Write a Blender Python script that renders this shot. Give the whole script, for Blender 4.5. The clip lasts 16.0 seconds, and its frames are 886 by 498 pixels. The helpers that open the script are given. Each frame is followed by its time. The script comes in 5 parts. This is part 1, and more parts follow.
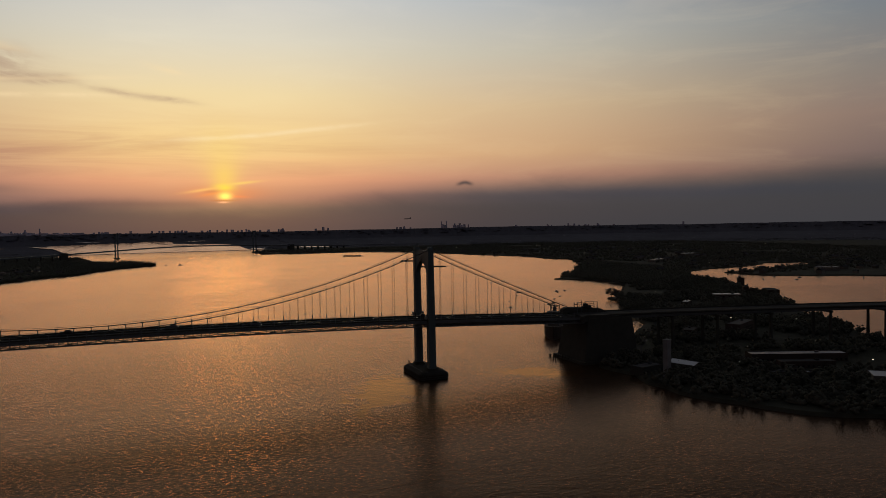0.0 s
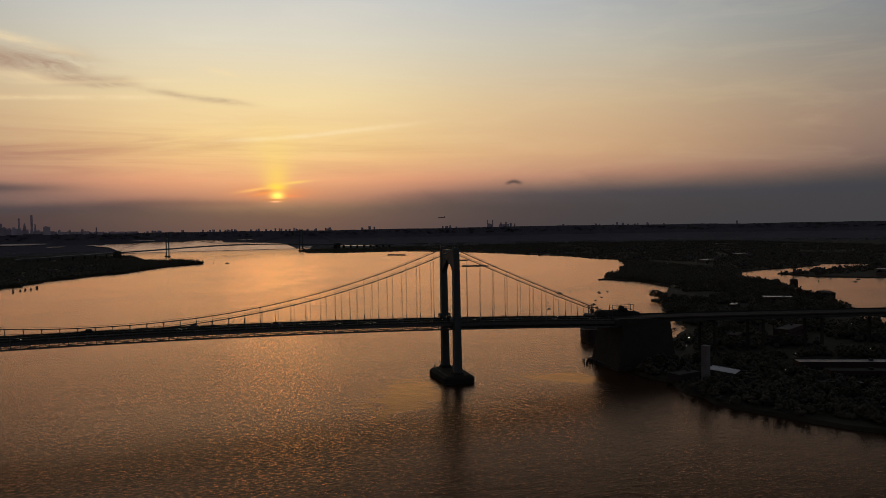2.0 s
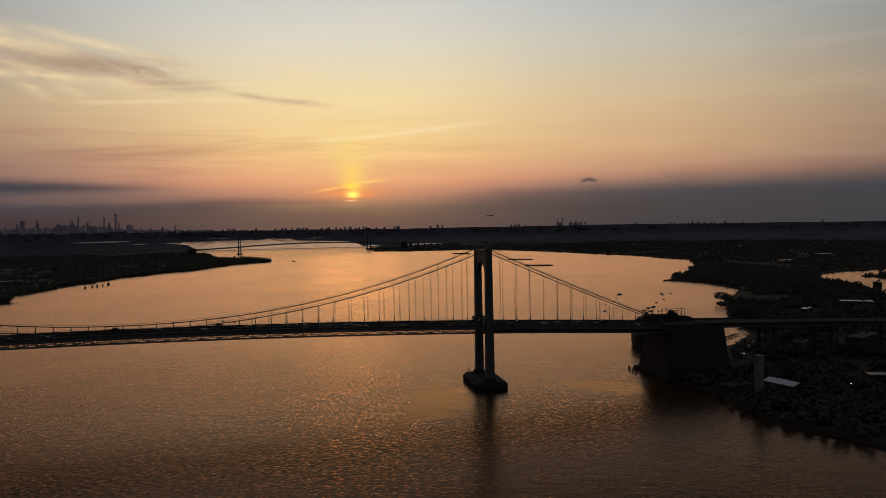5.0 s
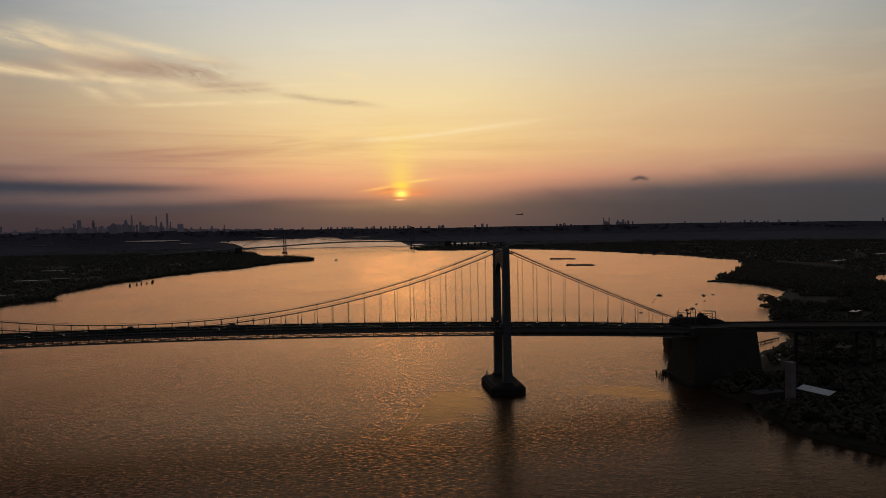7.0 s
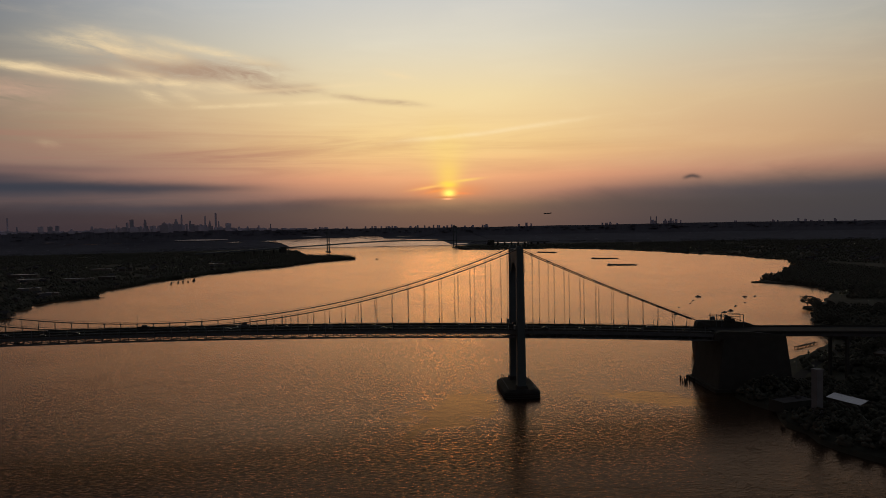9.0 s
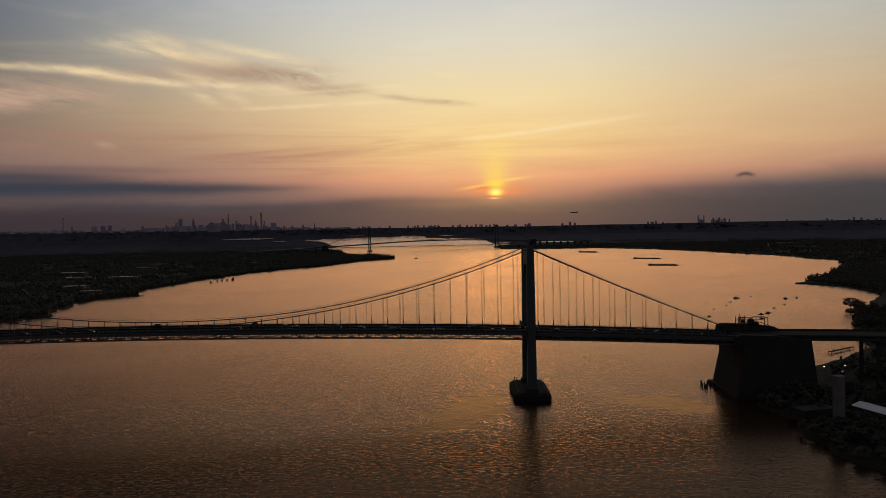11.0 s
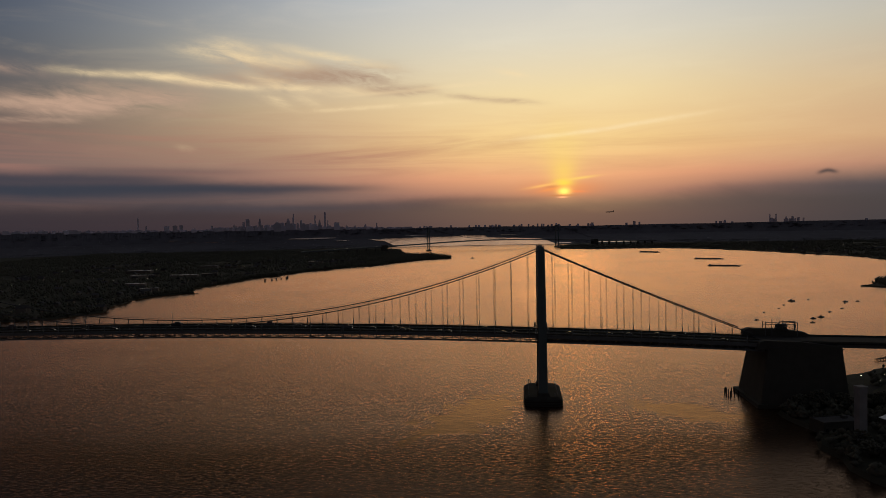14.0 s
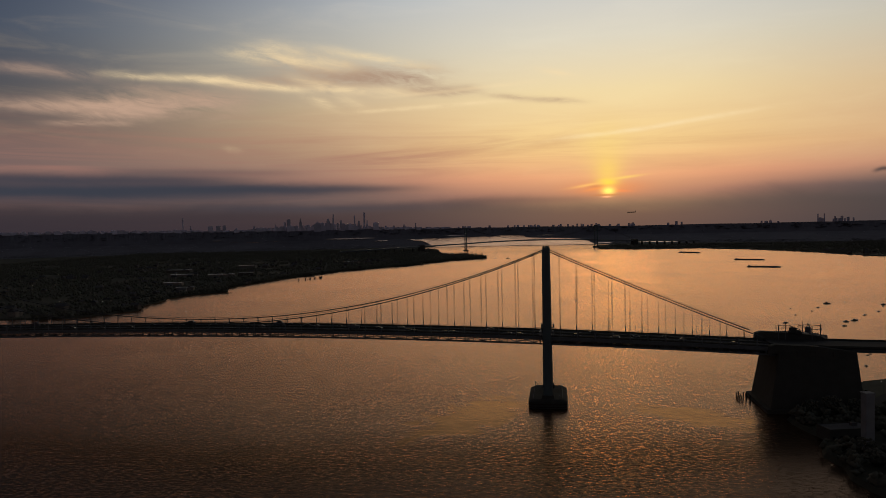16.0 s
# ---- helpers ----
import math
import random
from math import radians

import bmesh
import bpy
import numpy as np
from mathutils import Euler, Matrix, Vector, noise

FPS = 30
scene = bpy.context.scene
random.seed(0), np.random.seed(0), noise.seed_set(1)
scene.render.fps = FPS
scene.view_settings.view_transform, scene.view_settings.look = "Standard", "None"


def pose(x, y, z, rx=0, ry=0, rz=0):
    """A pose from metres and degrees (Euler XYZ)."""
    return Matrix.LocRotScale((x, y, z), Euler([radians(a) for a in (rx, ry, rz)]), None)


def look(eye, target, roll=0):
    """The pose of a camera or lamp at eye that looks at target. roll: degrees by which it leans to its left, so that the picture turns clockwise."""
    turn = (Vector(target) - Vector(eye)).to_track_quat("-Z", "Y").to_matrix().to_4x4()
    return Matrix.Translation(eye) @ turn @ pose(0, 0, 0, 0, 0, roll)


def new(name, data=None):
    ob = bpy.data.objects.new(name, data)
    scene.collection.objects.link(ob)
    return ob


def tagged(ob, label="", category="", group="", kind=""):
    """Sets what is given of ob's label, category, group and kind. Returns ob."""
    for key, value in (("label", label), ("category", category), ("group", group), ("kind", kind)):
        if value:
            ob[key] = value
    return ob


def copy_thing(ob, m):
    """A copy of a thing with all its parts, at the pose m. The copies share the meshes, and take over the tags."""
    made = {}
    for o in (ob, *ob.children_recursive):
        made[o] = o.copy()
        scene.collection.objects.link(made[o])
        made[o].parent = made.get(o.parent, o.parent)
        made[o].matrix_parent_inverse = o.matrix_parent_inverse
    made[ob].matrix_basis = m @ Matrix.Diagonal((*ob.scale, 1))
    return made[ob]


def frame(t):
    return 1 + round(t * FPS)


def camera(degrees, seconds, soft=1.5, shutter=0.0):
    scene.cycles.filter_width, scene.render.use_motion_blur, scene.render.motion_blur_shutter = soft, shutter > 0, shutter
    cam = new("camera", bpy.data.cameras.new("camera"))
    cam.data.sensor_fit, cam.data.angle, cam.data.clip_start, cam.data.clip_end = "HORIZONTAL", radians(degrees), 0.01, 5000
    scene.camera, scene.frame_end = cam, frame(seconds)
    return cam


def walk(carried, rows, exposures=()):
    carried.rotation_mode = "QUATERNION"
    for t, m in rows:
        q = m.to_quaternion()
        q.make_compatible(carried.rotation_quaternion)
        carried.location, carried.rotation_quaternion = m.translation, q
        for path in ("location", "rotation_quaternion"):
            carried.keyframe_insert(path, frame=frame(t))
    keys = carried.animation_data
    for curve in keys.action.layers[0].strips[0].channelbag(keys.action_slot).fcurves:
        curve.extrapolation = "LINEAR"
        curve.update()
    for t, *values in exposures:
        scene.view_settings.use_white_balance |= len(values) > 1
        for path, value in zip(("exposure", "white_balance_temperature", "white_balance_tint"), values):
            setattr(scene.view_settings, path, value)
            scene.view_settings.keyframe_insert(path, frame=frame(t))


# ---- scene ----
# ---------- camera ----------
cam = camera(62.79, 16.0, soft=0.75)
PATH = [
    (0, -202.55, -593.26, 130.18, 88.026, 1.107, -20.474),
    (1, -190.43, -586.15, 129.95, 88.028, 1.079, -18.554),
    (2, -178.03, -579.37, 129.69, 88.027, 1.059, -16.630),
    (3, -165.37, -572.94, 129.42, 88.024, 1.049, -14.705),
    (4, -152.48, -566.86, 129.15, 88.021, 1.046, -12.782),
    (5, -139.39, -561.13, 128.88, 88.017, 1.049, -10.865),
    (6, -126.13, -555.76, 128.61, 88.014, 1.058, -8.956),
    (7, -112.73, -550.76, 128.35, 88.012, 1.071, -7.058),
    (8, -99.23, -546.13, 128.10, 88.011, 1.088, -5.174),
    (9, -85.64, -541.88, 127.88, 88.013, 1.108, -3.307),
    (10, -72.01, -538.02, 127.67, 88.019, 1.129, -1.461),
    (11, -58.36, -534.55, 127.50, 88.028, 1.151, 0.363),
    (12, -44.72, -531.48, 127.36, 88.042, 1.173, 2.160),
    (13, -31.13, -528.81, 127.26, 88.062, 1.193, 3.929),
    (14, -17.60, -526.55, 127.21, 88.087, 1.211, 5.666),
    (15, -4.18, -524.70, 127.20, 88.119, 1.226, 7.367),
    (16, 9.12, -523.28, 127.25, 88.159, 1.236, 9.031),
]
walk(cam, [(t, pose(x, y, z, rx, ry, rz)) for t, x, y, z, rx, ry, rz in PATH])

# ---------- light: a veiled sun low over the river, dusk sky ----------
SUN_AZ, SUN_EL = 3.7, 2.4  # degrees right of +y, degrees above the horizon


def lin(r, g, b):
    """sRGB 0..255 to linear."""
    return tuple(((c / 255 + 0.055) / 1.055) ** 2.4 if c > 10 else c / 255 / 12.92 for c in (r, g, b)) + (1.0,)


class Val:
    """A socket with arithmetic, to write node graphs as formulas."""

    def __init__(self, tree, socket):
        self.tree, self.socket = tree, socket

    def op(self, kind, *others):
        node = self.tree.nodes.new("ShaderNodeMath")
        node.operation = kind
        for slot, value in zip(node.inputs, (self, *others)):
            if isinstance(value, Val):
                self.tree.links.new(value.socket, slot)
            else:
                slot.default_value = value
        return Val(self.tree, node.outputs[0])

    def __add__(self, o): return self.op("ADD", o)
    def __sub__(self, o): return self.op("SUBTRACT", o)
    def __mul__(self, o): return self.op("MULTIPLY", o)
    def __truediv__(self, o): return self.op("DIVIDE", o)

    def step(self, a, b):
        """0 at a, 1 at b, smooth."""
        node = self.tree.nodes.new("ShaderNodeMapRange")
        node.interpolation_type = "SMOOTHSTEP"
        self.tree.links.new(self.socket, node.inputs["Value"])
        node.inputs["From Min"].default_value, node.inputs["From Max"].default_value = a, b
        return Val(self.tree, node.outputs[0])


def gauss(d2):
    return (d2 * -1.0).op("EXPONENT")


def mix(tree, fac, a, b, blend="MIX"):
    node = tree.nodes.new("ShaderNodeMix")
    node.data_type, node.blend_type = "RGBA", blend
    for slot, value in ((node.inputs[0], fac), (node.inputs[6], a), (node.inputs[7], b)):
        if isinstance(value, Val):
            tree.links.new(value.socket, slot)
        elif isinstance(value, (tuple, float, int)):
            slot.default_value = value
        else:
            tree.links.new(value, slot)
    return node.outputs[2]


def ramp(tree, fac, stops, span):
    node = tree.nodes.new("ShaderNodeValToRGB")
    node.color_ramp.interpolation = "LINEAR"
    els = node.color_ramp.elements
    while len(els) < len(stops):
        els.new(0.5)
    for el, (p, c) in zip(els, stops):
        el.position, el.color = p / span, lin(*c)
    tree.links.new((fac / span).socket, node.inputs[0])
    return node.outputs[0]


def combine(tree, x, y, z):
    node = tree.nodes.new("ShaderNodeCombineXYZ")
    for slot, value in zip(node.inputs, (x, y, z)):
        if isinstance(value, Val):
            tree.links.new(value.socket, slot)
        else:
            slot.default_value = value
    return node.outputs[0]


def fbm(tree, vector, scale, detail=4.0, rough=0.55, warp=0.0):
    node = tree.nodes.new("ShaderNodeTexNoise")
    tree.links.new(vector, node.inputs["Vector"])
    node.inputs["Scale"].default_value, node.inputs["Detail"].default_value = scale, detail
    node.inputs["Roughness"].default_value, node.inputs["Distortion"].default_value = rough, warp
    return Val(tree, node.outputs[0])


world = bpy.data.worlds.new("dusk_sky")
scene.world = world
world.use_nodes = True
wt = world.node_tree
wt.nodes.clear()
coord = wt.nodes.new("ShaderNodeTexCoord")
sep = wt.nodes.new("ShaderNodeSeparateXYZ")
wt.links.new(coord.outputs["Generated"], sep.inputs[0])
dx, dy, dz = (Val(wt, s) for s in sep.outputs)
el = dz.op("ARCSINE") * (180 / math.pi)
az = dx.op("ARCTAN2", dy) * (180 / math.pi) - SUN_AZ
away = az.op("ABSOLUTE")

# clear sky, three columns: under the sun, beside it, far from it
SPAN = 60.0
near_sun = ramp(wt, el, [(0, (74, 66, 71)), (1.3, (100, 88, 86)), (2.3, (168, 115, 103)), (3.6, (228, 156, 120)), (6, (242, 202, 138)),
                         (10, (238, 215, 166)), (14, (220, 213, 194)), (18, (200, 201, 200)), (25, (152, 148, 143)), (34, (108, 108, 112)), (46, (84, 88, 98)), (60, (66, 72, 86))], SPAN)
beside = ramp(wt, el, [(0, (66, 60, 65)), (1.3, (80, 75, 78)), (2.3, (114, 98, 95)), (3.6, (192, 141, 116)), (5.5, (214, 171, 128)),
                       (9, (216, 187, 147)), (13, (202, 194, 175)), (17, (186, 190, 192)), (25, (128, 131, 137)), (34, (92, 96, 105)), (46, (74, 79, 90)), (60, (66, 72, 86))], SPAN)
far_off = ramp(wt, el, [(0, (54, 53, 57)), (1.5, (60, 61, 66)), (3, (76, 72, 74)), (4.5, (118, 100, 96)), (7, (136, 115, 106)),
                        (10, (132, 124, 118)), (14, (118, 124, 130)), (18, (98, 106, 119)), (25, (70, 75, 85)), (34, (62, 66, 77)), (46, (62, 67, 80)), (60, (66, 72, 86))], SPAN)
back = ramp(wt, el, [(0, (50, 52, 60)), (5, (62, 66, 77)), (15, (66, 73, 88)), (28, (64, 70, 85)), (44, (64, 70, 84)), (60, (66, 72, 86))], SPAN)
sky = mix(wt, away.step(2, 22), near_sun, beside)
sky = mix(wt, away.step(16, 52), sky, far_off)
sky = mix(wt, away.step(60, 120), sky, back)
dusk_side = az.step(-10, -48) * (el.step(3, 11) * 0.4 + 0.5)
sky = mix(wt, dusk_side, sky, mix(wt, 1.0, sky, lin(120, 136, 168), "MULTIPLY"))


# the high sky fades fast away from the sun
sky = mix(wt, el.step(14, 27) * away.step(11, 33) * 0.78, sky, lin(40, 43, 50))

sky = mix(wt, el.step(16, 23) * az.step(-12, -34) * 0.8, sky, lin(34, 36, 43))

# thin streaks of high haze, drawn out along the horizon
stretch = combine(wt, az * 0.09, el * 0.5, 0.0)
streak = fbm(wt, stretch, 1.0, 6.0, 0.6, 0.6)
sky = mix(wt, (streak.step(0.44, 0.75) * el.step(2, 5) * 0.08), sky, lin(250, 214, 150), "SCREEN")
rosy = fbm(wt, combine(wt, az * 0.05, el * 0.75, 3.7), 1.0, 6.0, 0.6, 0.9)
sky = mix(wt, rosy.step(0.34, 0.78) * gauss(((el - 5.0) / 2.6) * ((el - 5.0) / 2.6)) * (az.step(26, -8) * 0.6 + az.step(-6, -22) * 0.25), sky, lin(176, 121, 103))

mauve = gauss(((el - 4.6) / 2.4) * ((el - 4.6) / 2.4)) * az.step(-9, -26)
sky = mix(wt, mauve * 0.5, sky, lin(132, 106, 104))

# drawn-out clouds, left of the sun: brown bodies with cream rims
lift = fbm(wt, combine(wt, az * 0.12, el * 0.35, 9.0), 1.0, 5.0, 0.6, 0.5) - 0.5


def bank(a0, e0, w, h, tilt=0.0, ragged=1.6):
    """1 in the middle of a cloud bank at that azimuth and elevation, 0 outside."""
    da = (az - a0) / w
    de = (el - e0 - (az - a0) * tilt + lift * (h * ragged)) / h
    return gauss((da * da * da * da if w > 2 else da * da) + de * de)


fibre = fbm(wt, combine(wt, az * 0.17, el * 0.95 + az * 0.1, 1.0), 1.0, 9.0, 0.6, 0.7)
wisp = fbm(wt, combine(wt, az * 0.5, el * 1.6 + az * 0.22, 5.0), 1.0, 8.0, 0.62, 0.9)
BROWN, CREAM, DUSKY = lin(176, 149, 127), lin(246, 219, 172), lin(192, 159, 137)
for a0, e0, w, h, tilt, amount, tone in (
    (-22.3, 12.08, 4.1, 0.80, -0.068, 0.6, BROWN),
    (-17.3, 11.57, 4.8, 0.62, 0.017, 1.0, BROWN),
    (-24.7, 11.08, 4.2, 0.36, 0.018, 0.65, BROWN),
    (-12.9, 10.51, 3.2, 0.33, -0.019, 0.8, BROWN),
    (-5.4, 9.63, 3.6, 0.18, -0.105, 0.6, BROWN),
    (-24.2, 12.80, 4.9, 0.33, -0.074, 0.75, CREAM),
    (-25.2, 13.58, 2.0, 0.33, -0.119, 0.55, CREAM),
    (-17.7, 12.92, 4.5, 0.22, -0.161, 0.70, CREAM),
    (-27.1, 10.83, 4.7, 0.18, -0.080, 0.85, CREAM),
    (-18.5, 10.60, 3.9, 0.22, -0.047, 0.70, CREAM),
    (-22.0, 10.98, 2.5, 0.29, -0.221, 0.45, CREAM),
    (-22.0, 9.59, 1.1, 0.22, -0.337, 0.70, CREAM),
    (-19.6, 9.71, 1.1, 0.22, -0.228, 0.50, CREAM),
    (-13.2, 9.27, 6.4, 0.11, 0.048, 0.70, CREAM),
    (-11.5, 10.48, 5.6, 0.11, 0.068, 0.45, CREAM),
    (-3.7, 11.56, 1.3, 0.15, -0.196, 0.60, CREAM),
    (-28.7, 6.06, 0.6, 0.15, -0.158, 0.30, CREAM),
    (-32.6, 11.17, 4.9, 0.18, 0.001, 0.70, CREAM),
    (-41.5, 11.16, 3.7, 0.29, -0.032, 0.40, DUSKY),
    (-34.0, 9.3, 6.4, 0.80, 0.05, 0.85, DUSKY),
    (-38.3, 8.9, 6.6, 0.40, 0.021, 0.65, DUSKY),
    (-38.6, 7.72, 2.7, 0.15, 0.059, 0.50, DUSKY),
    (-32.2, 9.94, 2.6, 0.29, -0.088, 0.30, BROWN),
    (3.5, 7.14, 7.2, 0.12, 0.095, 0.85, CREAM)):
    body = bank(a0, e0, w, h * (1.45 if tone is CREAM else 1.2), tilt, 2.2)
    sky = mix(wt, body * (fibre.step(0.26, 0.56) * 0.72 + wisp.step(0.36, 0.68) * 0.5) * (amount * 0.8 if tone is CREAM else amount), sky, tone)

# glow round the veiled sun
up = el - SUN_EL
glow_wide = gauss((az / 9.0) * (az / 9.0) + ((up - 2.0) / 4.5) * ((up - 2.0) / 4.5))
sky = mix(wt, glow_wide * 0.17, sky, lin(255, 196, 84), "SCREEN")
red = gauss((az / 2.6) * (az / 2.6) + ((up - 0.25) / 0.55) * ((up - 0.25) / 0.55))
sky = mix(wt, red * 0.6, sky, lin(246, 138, 78))
shaft = gauss(((az - 0.12) / 0.95) * ((az - 0.12) / 0.95) + ((up - 1.4) / 1.1) * ((up - 1.4) / 1.1))
sky = mix(wt, shaft * 0.5, sky, lin(255, 220, 92))
pillar = gauss((az / 1.7) * (az / 1.7) + ((up - 3.0) / 2.0) * ((up - 3.0) / 2.0))
sky = mix(wt, pillar * 0.26, sky, lin(255, 226, 116))

# low grey bank along the horizon, and slate streaks far left
haze_top = el + lift * 2.0 + gauss((az / 7.0) * (az / 7.0)) * 0.55
haze = mix(wt, az.step(-4, -24), lin(76, 72, 76), lin(53, 47, 55))
haze = mix(wt, az.step(6, 26), haze, lin(57, 58, 63))
sky = mix(wt, haze_top.step(2.7, 0.9) * 0.8, sky, haze)
sky = mix(wt, haze_top.step(4.2, 1.8) * az.step(8, 26) * 0.6, sky, lin(66, 66, 70))
for a0, e0, w, h, amount in ((-44, 2.95, 22, 0.75, 0.9), (-32, 3.05, 15, 0.5, 0.9), (-24, 3.0, 9, 0.26, 0.55), (-38, 3.75, 10, 0.4, 0.6), (-20, 1.6, 11, 0.34, 0.55),
                             (-8, 1.9, 7, 0.3, 0.35), (-48, 3.9, 18, 0.4, 0.6), (30, 2.1, 18, 0.5, 0.4), (-31, 4.35, 7, 0.3, 0.35)):
    sky = mix(wt, bank(a0, e0, w, h, -0.006, 1.1) * amount, sky, lin(50, 57, 71))
lens_up = el - 3.08 - gauss(((az - 18.55) / 0.45) * ((az - 18.55) / 0.45)) * 0.14
lens_a = (az - 18.55) / 0.62
lens = gauss(lens_a * lens_a * lens_a * lens_a + (lens_up / 0.15) * (lens_up / 0.15))
sky = mix(wt, lens * 0.85, sky, lin(62, 60, 66))

# the sun's disc, cut by strips of cloud
lobe = gauss(((az - 0.08) / 0.62) * ((az - 0.08) / 0.62) + ((up - 0.68) / 0.27) * ((up - 0.68) / 0.27))
sky = mix(wt, lobe * fibre.step(0.15, 0.5) * 0.95, sky, (1.0, 0.74, 0.08, 1))
for a0, e0, w, tilt, amount, tone in ((-1.35, 0.5, 1.2, 0.14, 0.75, (255, 196, 112)), (1.0, -0.02, 0.8, -0.05, 0.6, (250, 140, 84)), (-0.8, 0.22, 0.8, 0.2, 0.5, (250, 150, 78)),
                                      (1.4, 1.0, 1.2, 0.1, 0.65, (255, 214, 110)), (-0.85, 0.38, 0.6, 0.05, 0.6, (205, 128, 84))):
    sky = mix(wt, bank(a0, SUN_EL + e0, w, 0.11, tilt, 0.5) * amount, sky, lin(*tone))
core = gauss(((az - 0.14) / 0.44) * ((az - 0.14) / 0.44) + ((up + 0.0) / 0.27) * ((up + 0.0) / 0.27))
sky = mix(wt, core, sky, (1.7, 1.08, 0.2, 1))
strip = gauss((az / 0.9) * (az / 0.9) + ((up + 0.31) / 0.07) * ((up + 0.31) / 0.07))
sky = mix(wt, strip * 0.7, sky, lin(196, 116, 70))
sliver = gauss((az / 0.34) * (az / 0.34) + ((up + 0.45) / 0.06) * ((up + 0.45) / 0.06))
sky = mix(wt, sliver * 0.95, sky, (1.15, 0.5, 0.24, 1))

air = wt.nodes.new("ShaderNodeTexSky")
air.sky_type, air.sun_disc = "NISHITA", False
air.sun_elevation, air.sun_rotation = radians(SUN_EL), radians(SUN_AZ)
sky = mix(wt, 0.002, sky, air.outputs[0], "ADD")
shade = wt.nodes.new("ShaderNodeBackground")
shade.inputs[1].default_value = 1.0
wt.links.new(sky, shade.inputs[0])
out = wt.nodes.new("ShaderNodeOutputWorld")
wt.links.new(shade.outputs[0], out.inputs[0])

sun = new("sun", bpy.data.lights.new("sun", "SUN"))
sun.data.energy, sun.data.angle, sun.data.color = 0.02, radians(8.0), (1.0, 0.55, 0.2)
sun_dir = Vector((math.sin(radians(SUN_AZ)) * math.cos(radians(SUN_EL)), math.cos(radians(SUN_AZ)) * math.cos(radians(SUN_EL)), math.sin(radians(SUN_EL))))
sun.matrix_world = look(sun_dir * 3000, (0, 0, 0))

# ---------- materials ----------
def material(name, base, rough=0.8, metal=0.0, vary=0.25, size=3.0, bump=0.0, bump_size=0.5, emit=None, random_each=0.0):
    m = bpy.data.materials.new(name)
    m.use_nodes = True
    t = m.node_tree
    b = t.nodes["Principled BSDF"]
    b.inputs["Roughness"].default_value, b.inputs["Metallic"].default_value = rough, metal
    b.inputs["Specular IOR Level"].default_value = 0.15 if rough > 0.7 else 0.4
    where = t.nodes.new("ShaderNodeNewGeometry").outputs["Position"]
    grain = fbm(t, where, 1.0 / size, 5.0, 0.6)
    blotch = fbm(t, where, 0.17 / size, 3.0, 0.55)
    fac = (grain - 0.5) * (vary * 2.2) + (blotch - 0.5) * (vary * 2.0) + 1.0
    if random_each:
        info = t.nodes.new("ShaderNodeObjectInfo")
        fac = fac * ((Val(t, info.outputs["Random"]) - 0.5) * (2 * random_each) + 1.0)
    tone = combine(t, fac, fac, fac)
    col = mix(t, 1.0, (*base, 1.0), tone, "MULTIPLY")
    t.links.new(col, b.inputs["Base Color"])
    r = (grain - 0.5) * 0.25 + rough
    t.links.new(r.socket, b.inputs["Roughness"])
    if bump:
        node = t.nodes.new("ShaderNodeBump")
        node.inputs["Strength"].default_value, node.inputs["Distance"].default_value = 0.8, bump
        t.links.new(fbm(t, where, 1.0 / bump_size, 4.0).socket, node.inputs["Height"])
        t.links.new(node.outputs[0], b.inputs["Normal"])
    if emit:
        b.inputs["Emission Color"].default_value, b.inputs["Emission Strength"].default_value = (*emit[:3], 1), emit[3]
    return m


